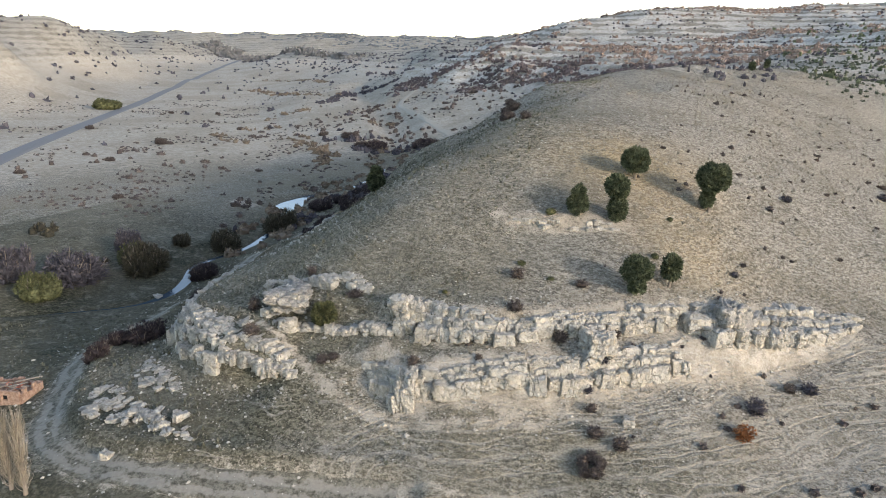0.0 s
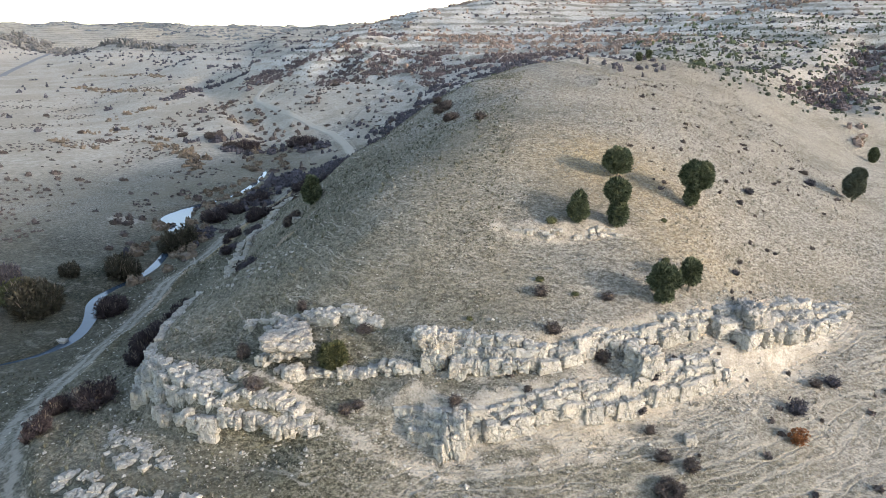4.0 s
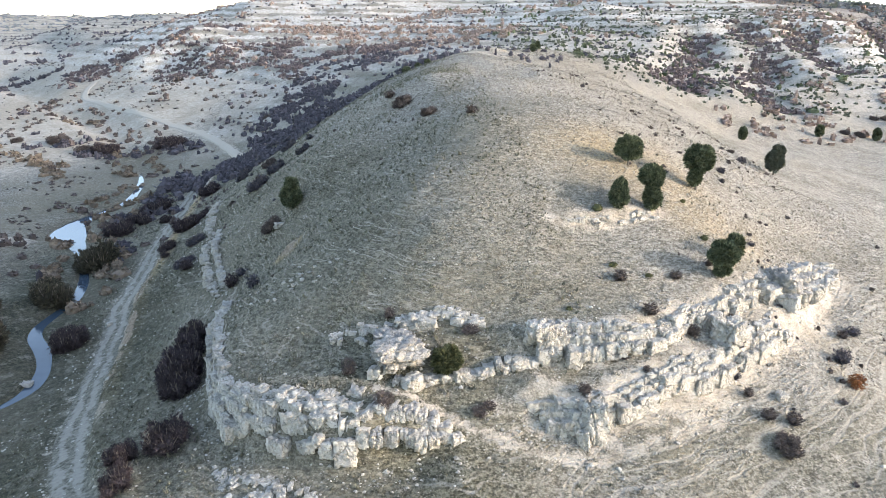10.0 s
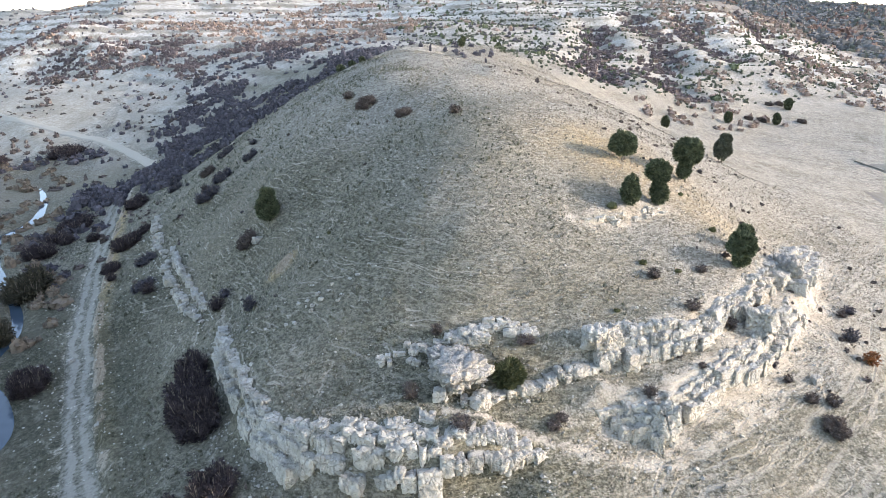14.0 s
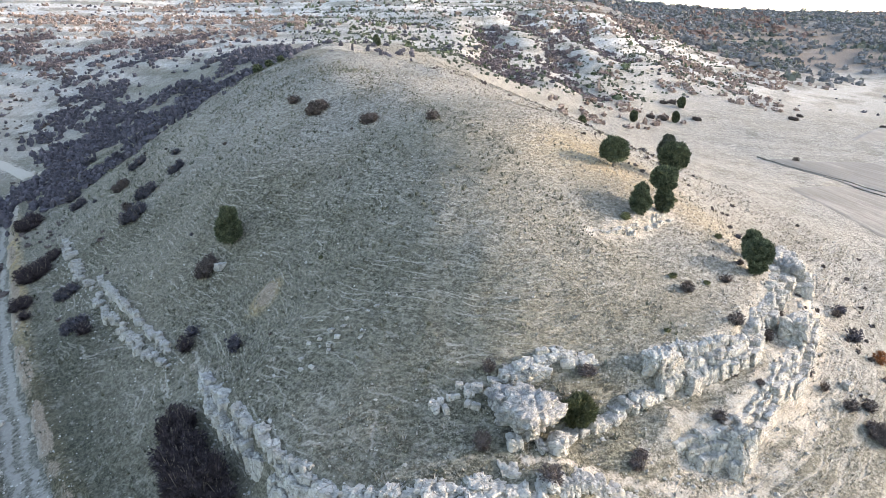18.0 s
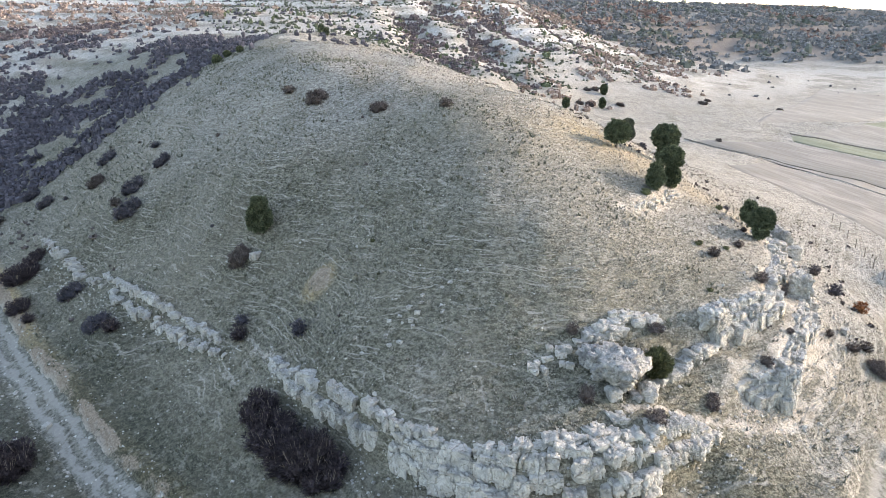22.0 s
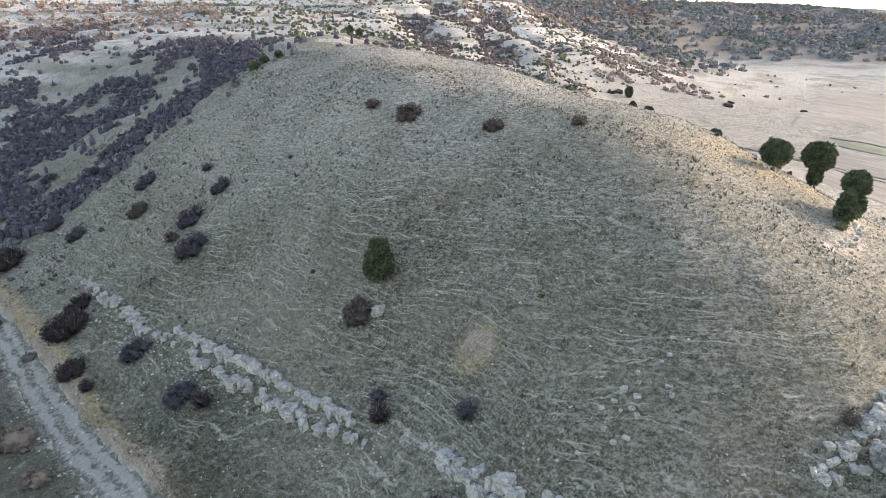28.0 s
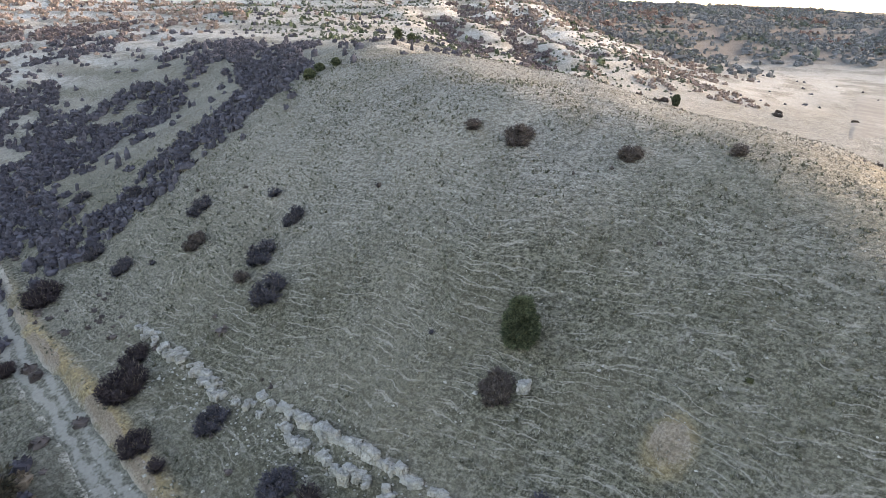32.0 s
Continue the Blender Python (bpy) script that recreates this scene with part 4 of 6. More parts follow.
def cliff(label, top, foot, rows, wide, seed, gaps=0.25, proud=0.12, ends=2.0, blunt=0.35, turn=16, tall=1.25, skip=0.0):
    """A stepped rock face between the line of its foot and the line of its brow: courses of jointed blocks, bedded in the slope."""
    r = random.Random(seed)
    a, b = resample(foot, 0.25)[0], resample(top, 0.25)[0]
    n = 400
    u = np.linspace(0, 1, n)
    A = np.stack([np.interp(u, np.linspace(0, 1, len(a)), a[:, k]) for k in (0, 1)], 1)
    B = np.stack([np.interp(u, np.linspace(0, 1, len(b)), b[:, k]) for k in (0, 1)], 1)
    za, zb = ground_z(A[:, 0], A[:, 1]), ground_z(B[:, 0], B[:, 1])
    mid = (A[n // 2] + B[n // 2]) / 2
    base = thing("rock_outcrop", label, "rock outcrop", Matrix.Translation((mid[0], mid[1], gz(*mid))), "rock bands of the hill")
    inv = Matrix.Translation(base.location).inverted()
    for row in range(rows):
        f = (row + 0.5) / rows
        C = A + (B - A) * f
        s = np.concatenate([[0], np.cumsum(np.hypot(*np.diff(C, axis=0).T))])
        at = r.uniform(0, wide)
        while at < s[-1]:
            w = wide * r.choice((0.55, 0.7, 0.85, 1.0, 1.0, 1.2, 1.5))
            k = min(n - 2, int(np.searchsorted(s, at)))
            at += w * 0.84
            fade = min(1.0, (s[k] + 0.5) / ends, (s[-1] - s[k] + 0.5) / ends)
            hole = float(fbm(s[k] * 0.9, row * 1.7 + seed * 9, 2.4, 79, 2))
            if hole < gaps * (0.7 + 0.5 * abs(2 * f - 1)) or r.random() > 0.3 + 0.7 * fade or r.random() < skip:
                continue
            deep = float(np.hypot(*(B[k] - A[k]))) / rows
            way = (C[k + 1] - C[k]) / (np.hypot(*(C[k + 1] - C[k])) + 1e-6)
            x, y = C[k] + np.array([-way[1], way[0]]) * r.uniform(-0.2, 0.2) * w
            rise = za[k] + (zb[k] - za[k]) * (blunt + (1 - blunt) * f)
            crown = max(rise, gz(x, y)) + proud * r.uniform(0.2, 1.8) - 0.35 * (1 - fade)
            d = max(0.8 * w, deep * r.uniform(1.2, 1.7))
            h = min(tall * w, max(0.75 * w, crown - min(gz(x, y), za[k] + (zb[k] - za[k]) * row / rows) + 0.35))
            yaw = math.degrees(math.atan2(way[1], way[0]))
            m = pose(x, y, crown - h * 0.5, r.uniform(-7, 7), r.uniform(-7, 7), yaw + r.uniform(-turn, turn) + r.choice((0, 180)))
            part("rock", r.choice(ROCKS), base, m=inv @ m @ Matrix.Diagonal((w * r.uniform(1.0, 1.2), d, h * 1.08, 1)))
    return base


cliff("white blocky limestone cliff at the hill's rounded tip", TIP_TOP, TIP_FOOT, 4, 1.1, 2, 0.17, 0.16, 2.0, 0.25)
cliff("low white limestone edge along the grassy slope", EDGE_TOP, EDGE_FOOT, 2, 0.95, 3, 0.24, 0.42, 2.0, 0.35, 24, 1.25, 0.22)
cliff("pale rock tongue below the narrow footpath", TONGUE_TOP, TONGUE_FOOT, 2, 1.0, 8, 0.22, 0.15)
cliff("pale cream limestone cliff of jointed blocks, sunlit", SOUTH_TOP, SOUTH_FOOT, 3, 1.45, 1, 0.20, 0.05, 2.0, 0.35, 12, 1.35)
cliff("upper band of pale weathered limestone above the path", UPPER_TOP, UPPER_FOOT, 3, 1.15, 4, 0.26, 0.12, 2.0, 0.35, 16)
cliff("row of pale limestone blocks beside the great boulder", [(-7.6, 51.9), (-5.4, 50.6), (-2.6, 51.7), (1.6, 51.8), (4.4, 52.3), (6.4, 52.1)],
      [(-7.8, 51.2), (-5.4, 49.6), (-2.6, 50.8), (1.6, 50.9), (4.4, 51.4), (6.4, 51.1)], 1, 0.95, 10, 0.22, 0.35)
cliff("weathered limestone blocks breaking from the grass above the juniper bush", [(-6.8, 57.6), (-4.0, 57.7), (-0.6, 57.0), (2.6, 56.2)],
      [(-6.4, 55.4), (-3.8, 55.2), (-0.4, 55.0), (2.6, 54.8)], 3, 0.95, 12, 0.47, 0.15)
cliff("cream limestone face where the rock bands meet", MEET_TOP, MEET_FOOT, 3, 1.5, 14, 0.24, 0.06, 2.5, 0.4, 10)
def beside(line, off):
    return [(x + off, y + 0.3 * off) for x, y in line]


cliff("upper row of rounded white limestone blocks beside a worn path", WALL_UPPER, beside(WALL_UPPER, -0.4), 1, 0.95, 5, 0.30, 0.42, 4.0, 0.6, 25, 1.1, 0.15)
cliff("lower row of pitted white limestone blocks in the grass", beside(WALL_LOWER, 0.5), beside(WALL_LOWER, -0.5), 2, 0.66, 25, 0.36, 0.30, 3.0, 0.6, 35, 1.1, 0.35)
cliff("scattered white rocks where the low wall peters out", beside(WALL_NORTH, 0.8), beside(WALL_NORTH, -0.8), 3, 0.5, 15, 0.38, 0.22, 4.0, 0.6, 35, 1.1, 0.6)
cliff("small pale ledge of crumbling limestone below the junipers", [(11.6, 67.6), (15.4, 68.0), (18.0, 68.6), (21.5, 69.8), (25.4, 70.8)],
      [(12.0, 66.6), (15.4, 66.8), (18.0, 67.4), (21.5, 68.6), (25.4, 69.7)], 2, 0.8, 6, 0.52, -0.12, 2.0, 0.2)
cliff("foot ledge of broken pale rock below the cliff", LEDGE_TOP, LEDGE_FOOT, 7, 0.66, 9, 0.40, 0.08, 1.5, 0.5, 35, 1.1, 0.5)
cliff("broken pale rock strewn down the slope below the hill's tip", SCREE_TOP, SCREE_FOOT, 7, 0.6, 19, 0.40, 0.04, 2.5, 0.5, 35, 1.1, 0.6)


def boulder(x, y, w, d, h, label, yaw=0, sink=0.25, mesh=None, z=None):
    ob = tagged(new("boulder", mesh or rnd.choice(ROCKS)), label, "boulder", "loose boulders")
    ob.matrix_basis = pose(x, y, (gz(x, y) if z is None else z) + h * (0.5 - sink), rnd.uniform(-6, 6), rnd.uniform(-6, 6), yaw) @ Matrix.Diagonal((w, d, h, 1))
    return ob


boulder(-5.4, 52.4, 3.9, 3.3, 2.2, "great grey lichen-covered limestone boulder beside a juniper bush", 20, 0.2, BIG_ROCKS[0])
boulder(-6.4, 54.6, 2.0, 1.8, 1.5, "rounded grey limestone boulder beside the great one", 10, 0.25, BIG_ROCKS[2])
boulder(-7.4, 51.2, 1.3, 1.1, 1.0, "small round limestone boulder at the great boulder's foot", 70)
boulder(-4.4, 50.2, 1.9, 1.5, 1.4, "pale boulder on the path's edge", 40)
boulder(7.4, 52.6, 3.0, 2.2, 2.3, "overhanging pale limestone block of the upper band", 15, 0.2, BIG_ROCKS[3])
boulder(10.2, 46.3, 1.8, 1.6, 3.4, "upright pale limestone pillar at the cliff's corner", 5, 0.15, BIG_ROCKS[4])
boulder(9.2, 45.8, 1.2, 1.1, 1.8, "pale limestone block leaning on the pillar", 60)
boulder(25.6, 53.8, 3.0, 2.4, 2.6, "bulging cream limestone block of the sunlit cliff", 30, 0.2, BIG_ROCKS[1])
boulder(36.4, 63.2, 3.4, 2.6, 3.4, "tall grey limestone block above the sunlit slope", 45, 0.25, BIG_ROCKS[0])
boulder(-19.2, 94.1, 1.3, 1.0, 0.9, "single white boulder beside a brown shrub", 30)
boulder(29.0, 50.1, 1.0, 0.8, 0.8, "loose pale stone on the dry slope", 10)
boulder(-48.2, 79.2, 1.3, 1.1, 0.9, "single pale boulder in the stream", 0, 0.15, z=4.5)
boulder(-12.0, 33.8, 1.2, 0.9, 0.7, "loose pale stone beside the dirt track", 0)
boulder(-42.6, 92.4, 0.9, 0.7, 0.6, "white stone beside the dirt track", 40)
for k in range(7):
    a = rnd.uniform(0, 1)
    boulder(-13 + 6 * a + rnd.uniform(-1, 1), 39.5 - 2 * a + rnd.uniform(-1, 1), rnd.uniform(0.6, 1.5), rnd.uniform(0.6, 1.2), rnd.uniform(0.5, 1.1), "fallen white limestone boulder on the grassy foot slope", rnd.uniform(0, 360))
for k in range(18):
    boulder(-13.8 + rnd.gauss(0, 2.2), 68.6 + rnd.gauss(0, 1.1), rnd.uniform(0.25, 0.6), rnd.uniform(0.2, 0.5), rnd.uniform(0.15, 0.35), "small white stone lying in the grassy slope", rnd.uniform(0, 360), 0.35)
for k in range(12):
    boulder(-9 + rnd.gauss(0, 1.6), 56.6 + rnd.gauss(0, 0.7), rnd.uniform(0.4, 1.1), rnd.uniform(0.4, 0.9), rnd.uniform(0.3, 0.7), "small pale rock breaking through the slope", rnd.uniform(0, 360), 0.3)


def strewn(name, label, n, place, size, seed):
    """Loose stones, joined: nobody could count them."""
    r = np.random.RandomState(seed)
    xy = place(r, n)
    base = np.array([(0.5, 0, 0), (-0.5, 0.1, 0), (0, 0.5, 0.05), (0.05, -0.5, 0), (0, 0, 0.45), (0.25, 0.2, 0.3), (0, 0, -0.3)])
    tri = np.array([(0, 5, 3), (3, 5, 4), (4, 5, 2), (2, 5, 0), (3, 4, 1), (1, 4, 2), (0, 3, 6), (3, 1, 6), (1, 2, 6), (2, 0, 6)])
    z = ground_z(xy[:, 0], xy[:, 1])
    s = size * r.lognormal(0, 0.45, n)
    a = r.uniform(0, 6.28, n)
    B = base[None] * (1 + r.uniform(-0.25, 0.25, (n, len(base), 3)))
    c, d = np.cos(a)[:, None], np.sin(a)[:, None]
    V = np.stack([B[..., 0] * c - B[..., 1] * d, B[..., 0] * d + B[..., 1] * c, B[..., 2] * 0.8], -1) * s[:, None, None]
    V += np.concatenate([xy, z[:, None]], 1)[:, None]
    Fc = tri[None] + (np.arange(n) * len(base))[:, None, None]
    return tagged(new(name, mesh_of(name, V.reshape(-1, 3), Fc.reshape(-1, 3), M_ROCK, True)), label, "stones", kind="stuff")


def near_line(line, spreadw, shift=0.0):
    def f(r, n):
        q, nrm, t = resample(line, 0.5)
        i = r.randint(0, len(q), n)
        o = r.normal(shift, spreadw, n)
        return q[i] - nrm[i] * o[:, None] + r.normal(0, 0.3, (n, 2))
    return f


def in_box(x0, x1, y0, y1):
    return lambda r, n: np.stack([r.uniform(x0, x1, n), r.uniform(y0, y1, n)], 1)


strewn("loose_stones", "pale scree and stones below the rock bands", 1300, near_line(LOWER_BROW + SOUTH_BROW, 1.6, 1.4), 0.2, 11)
strewn("loose_stones", "pale stones along the upper rock band", 700, near_line(UPPER_BROW, 1.5, 0.4), 0.2, 12)
strewn("loose_stones", "white stones along the broken west wall", 350, near_line(WEST_WALL, 0.9, 0.3), 0.24, 13)
strewn("loose_stones", "small pale stones strewn over the dry slopes", 2600, in_box(-45, 62, 34, 130), 0.16, 14)
strewn("loose_stones", "pale stones beside the dirt track", 900, near_line(TRACK[:14], 3.0, 0.0), 0.2, 15)

# ---- plants ----
def tube(path, radii, n=7):
    """A tapered round limb along a path."""
    path = [Vector(p) for p in path]
    V, Fc = [], []
    for i, p in enumerate(path):
        d = (path[min(i + 1, len(path) - 1)] - path[max(i - 1, 0)]).normalized()
        a = d.orthogonal().normalized()
        b = d.cross(a)
        for k in range(n):
            w = 2 * math.pi * k / n
            V.append(p + (a * math.cos(w) + b * math.sin(w)) * radii[i])
    for i in range(len(path) - 1):
        for k in range(n):
            Fc.append((i * n + k, i * n + (k + 1) % n, (i + 1) * n + (k + 1) % n, (i + 1) * n + k))
    return np.array([tuple(v) for v in V]), np.array(Fc)


def joined(pieces):
    V, Fc, o = [], [], 0
    for v, f in pieces:
        V.append(v)
        Fc.append(f + o)
        o += len(v)
    return np.concatenate(V), np.concatenate(Fc)


def sprays(r, centre, radius, n, size, up=0.25, shell=0.62, flat=1.0):
    """Leaf sprays through an uneven ellipsoid: three-bladed tufts pointing outwards."""
    d = r.normal(0, 1, (n, 3))
    d /= np.linalg.norm(d, axis=1)[:, None]
    lump = 0.80 + 0.34 * rough(d[:, 0] * 3 + d[:, 2] * 2.1, d[:, 1] * 3 - d[:, 2] * 1.7, 0.9, int(r.randint(1000)))
    rad = (shell + (1 - shell) * r.rand(n) ** 0.6) * lump
    P = np.array(centre) + d * rad[:, None] * np.array(radius)
    out = d * np.array([1, 1, flat]) + np.array([0, 0, up]) + r.normal(0, 0.35, (n, 3))
    out /= np.linalg.norm(out, axis=1)[:, None]
    s = size * r.uniform(0.6, 1.4, n)
    V, Fc = [], []
    for k in range(3):
        side = np.cross(out, r.normal(0, 1, (n, 3)))
        side /= np.linalg.norm(side, axis=1)[:, None]
        tip = P + (out + side * 0.5) * s[:, None]
        V.append(np.stack([P - side * s[:, None] * 0.42 - out * s[:, None] * 0.3, P + side * s[:, None] * 0.42, tip], 1))
    V = np.stack(V, 1).reshape(-1, 3)
    return V, np.arange(len(V)).reshape(-1, 3)


def core(centre, radius, seed, f=0.74):
    bm = bmesh.new()
    bmesh.ops.create_icosphere(bm, subdivisions=3, radius=1)
    for v in bm.verts:
        k = f * (1 + 0.35 * noise.fractal(v.co * 2.1 + Vector((seed, 0, 0)), 1, 2, 3))
        v.co = Vector((v.co.x * radius[0], v.co.y * radius[1], v.co.z * radius[2])) * k + Vector(centre)
    V, Fc = np.array([tuple(v.co) for v in bm.verts]), np.array([[v.index for v in q.verts] for q in bm.faces])
    bm.free()
    return V, Fc


def juniper(x, y, lobes, trunk_h, label, seed, mat=None, dense=380, spray=0.24, lean=0.0, group="junipers on the hill"):
    """lobes: (dx, dy, z of the centre, radius across, radius up)."""
    r = np.random.RandomState(seed)
    lobes = [(a, b, c, w * 0.9, h) for a, b, c, w, h in lobes]
    base = thing("juniper_tree", label, "tree", Matrix.Translation((x, y, gz(x, y) - 0.1)), group)
    top = lobes[-1]
    bend = [(0, 0, -0.2), (lean * 0.2 + 0.05, 0.03, trunk_h * 0.4), (lean * 0.5, -0.03, trunk_h), (top[0] * 0.8, top[1] * 0.8, top[2])]
    part("trunk", mesh_of("trunk", *tube(bend, [0.2, 0.15, 0.12, 0.04]), M_BARK), base, "twisted grey-brown trunk")
    limbs = []
    for dx, dy, z, rw, rh in lobes:
        for k in range(4):
            a = r.uniform(0, 6.28)
            limbs.append(tube([(lean * 0.3, 0, max(0.15, z - rh * 1.2)), (dx * 0.6 + 0.25 * math.cos(a), dy * 0.6 + 0.25 * math.sin(a), z - rh * 0.5),
                               (dx + rw * 0.6 * math.cos(a), dy + rw * 0.6 * math.sin(a), z + rh * 0.1)], [0.08, 0.055, 0.02], 5))
    part("limb_fork", mesh_of("limb_fork", *joined(limbs), M_BARK), base)
    for i, (dx, dy, z, rw, rh) in enumerate(lobes):
        area = (rw + rh) ** 2 / 4
        ps = [core((dx, dy, z), (rw, rw, rh), seed + i * 3.3, 0.72)]
        ps.append(sprays(r, (dx, dy, z), (rw, rw, rh), int(dense * max(0.6, area) * 2.2), spray))
        # uneven smaller clumps round the outline
        for k in range(int(7 + 5 * area)):
            a, b = r.uniform(0, 6.28), r.uniform(-0.7, 1.2)
            c = (dx + rw * 0.82 * math.cos(a) * math.cos(b), dy + rw * 0.82 * math.sin(a) * math.cos(b), z + rh * 0.82 * math.sin(b))
            q = r.uniform(0.2, 0.36) * rw
            ps.append(sprays(r, c, (q, q, q), 110, spray * 0.9))
        part("crown", mesh_of("crown", *joined(ps), mat or M_JUNIPER, True), base)
    return base


juniper(33.2, 78.6, [(-0.25, 0, 1.7, 0.85, 1.15), (0.25, 0.1, 4.0, 1.95, 1.65)], 1.0, "tall dark green juniper with a narrow lower and broad upper crown", 1)
juniper(24.0, 70.4, [(0.1, 0, 1.6, 1.05, 1.35), (-0.15, 0.1, 3.9, 1.4, 1.35)], 0.6, "dark green juniper of two stacked crowns beside a pale ledge", 2)
juniper(19.9, 69.6, [(0, 0, 1.3, 1.15, 1.2), (0.05, 0, 2.4, 0.7, 0.95)], 0.3, "small cone-shaped green juniper above the pale ledge", 3)
juniper(24.6, 79.6, [(0, 0, 2.2, 1.75, 1.45)], 0.9, "round dark green juniper on the ochre grass", 4)
juniper(27.6, 60.4, [(0.1, 0, 1.1, 0.85, 0.8), (0.0, 0, 2.6, 1.55, 1.25)], 0.7, "dark green juniper with a bushy crown above the cliff", 5)
juniper(30.4, 63.6, [(0.1, 0, 2.0, 1.05, 1.3)], 1.3, "slender green juniper leaning beside a larger one", 6, lean=0.4)
juniper(-17.5, 96.5, [(0, 0, 1.8, 1.6, 1.7), (0.05, 0, 3.3, 1.1, 1.2)], 0.4, "single egg-shaped green juniper on the grassy west slope", 7)
juniper(63.0, 109.6, [(0, 0, 2.6, 1.7, 1.9), (0.4, 0, 4.2, 1.1, 1.1)], 1.4, "grey-green open juniper at the field's edge", 8, M_GREYGREEN, dense=210)
juniper(91.0, 169.2, [(0, 0, 1.8, 1.1, 1.7)], 0.4, "small dark juniper at the foot of the chalk slope", 9, spray=0.26)
juniper(122.0, 183.0, [(0, 0, 1.9, 1.2, 1.7)], 0.6, "dark juniper standing alone by the pale field", 10, spray=0.3)
juniper(141.2, 184.6, [(0, 0, 1.9, 1.2, 1.8)], 0.6, "dark round juniper standing alone by the pale field", 11, spray=0.3)
juniper(158.0, 199.0, [(0, 0, 2.0, 1.4, 1.9)], 0.6, "dark slender juniper by the pale field", 12, spray=0.3)
juniper(-1.3, 51.9, [(0, 0, 1.1, 1.35, 1.25)], 0.2, "round yellowish-green juniper bush growing beside the great boulder", 14, M_YELLOWGREEN)
for i, (x, y, w, h) in enumerate([(39.5, 188.3, 1.5, 2.4), (43.3, 198.5, 1.6, 2.4), (4.2, 169.2, 2.0, 1.7), (7.2, 171, 1.6, 1.4), (9.2, 169, 1.4, 1.3), (60, 214, 1.6, 2.6)]):
    juniper(x, y, [(0, 0, h * 0.5, w / 2, h * 0.45)], 0.4, "small dark pine on the hill's far crest", 30 + i, dense=160, spray=0.3, group="pines on the far crest")


def shrub_parts(seed, n_twig, n_leaf, core_f, spread_up=0.9, leaf=0.09):
    """Meshes of a shrub one metre across and high: stems and a haze of twigs."""
    r = np.random.RandomState(seed)
    stems = []
    for k in range(9):
        a, o = r.uniform(0, 6.28), r.uniform(0.15, 0.45)
        stems.append(tube([(0, 0, -0.05), (o * 0.4 * math.cos(a), o * 0.4 * math.sin(a), 0.3), (o * math.cos(a), o * math.sin(a), r.uniform(0.5, 0.9))], [0.022, 0.015, 0.006], 4))
    d = r.normal(0, 1, (n_twig, 3))
    d[:, 2] = np.abs(d[:, 2]) * spread_up
    d /= np.linalg.norm(d, axis=1)[:, None]
    ln = r.uniform(0.34, 0.56, n_twig) * (0.75 + 0.5 * rough(d[:, 0] * 2.5, d[:, 1] * 2.5 + d[:, 2], 0.7, seed))
    tip = d * ln[:, None] * np.array([1, 1, 1.75])
    root = tip * r.uniform(0.15, 0.45, n_twig)[:, None]
    side = np.cross(d, r.normal(0, 1, (n_twig, 3)))
    side /= np.linalg.norm(side, axis=1)[:, None]
    tw = np.stack([root + side * 0.014, root - side * 0.014, tip + r.normal(0, 0.03, (n_twig, 3))], 1).reshape(-1, 3)
    twigs = [(tw, np.arange(len(tw)).reshape(-1, 3))]
    if n_leaf:
        twigs.append(sprays(r, (0, 0, 0.42), (0.46, 0.46, 0.46), n_leaf, leaf, shell=0.35))
    if core_f:
        twigs.append(core((0, 0, 0.34), (0.5, 0.5, 0.46), seed, core_f))
    return joined(stems), joined(twigs)


SHRUBS = {}
for kind, mat, args in (("grey", M_GREY, (560, 150, 0.46)), ("brown", M_BROWN, (420, 220, 0.44)), ("green", M_YELLOWGREEN, (120, 380, 0.72)), ("rust", M_RUST, (160, 260, 0.35)), ("thorn", M_THORN, (560, 150, 0.46)), ("olive", M_OLIVE, (420, 200, 0.4))):
    SHRUBS[kind] = []
    for i in range(4):
        a, b = shrub_parts(100 + 10 * len(SHRUBS) + i, *args)
        SHRUBS[kind].append((mesh_of("stem", *a, M_BARK), mesh_of("twig_crown" if kind != "green" else "leaf_crown", *b, mat, True)))
_count = [0]


def shrub(x, y, w, h, kind, label, group):
    """A shrub of that width and height; wide ones are several stools grown together."""
    _count[0] += 1
    r = random.Random(_count[0])
    base = thing("shrub", label, "shrub", Matrix.Translation((x, y, gz(x, y) - 0.05)), group)
    stools = [(0, 0, w, h)]
    if w > 2.2:
        n = 5 if w < 4 else 7
        stools = [(w * 0.30 * math.cos(6.28 * k / n + x), w * 0.30 * math.sin(6.28 * k / n + x), w * r.uniform(0.5, 0.72), h * r.uniform(0.7, 1.0)) for k in range(n)]
    for dx, dy, sw, sh in stools:
        st, tw = r.choice(SHRUBS[kind])
        m = pose(dx, dy, gz(x + dx, y + dy) - gz(x, y), 0, 0, r.uniform(0, 360)) @ Matrix.Diagonal((sw, sw * r.uniform(0.8, 1.1), sh, 1))
        part("stem", st, base, m=m)
        part("leaf_crown" if kind == "green" else "twig_crown", tw, base, m=m)
    return base


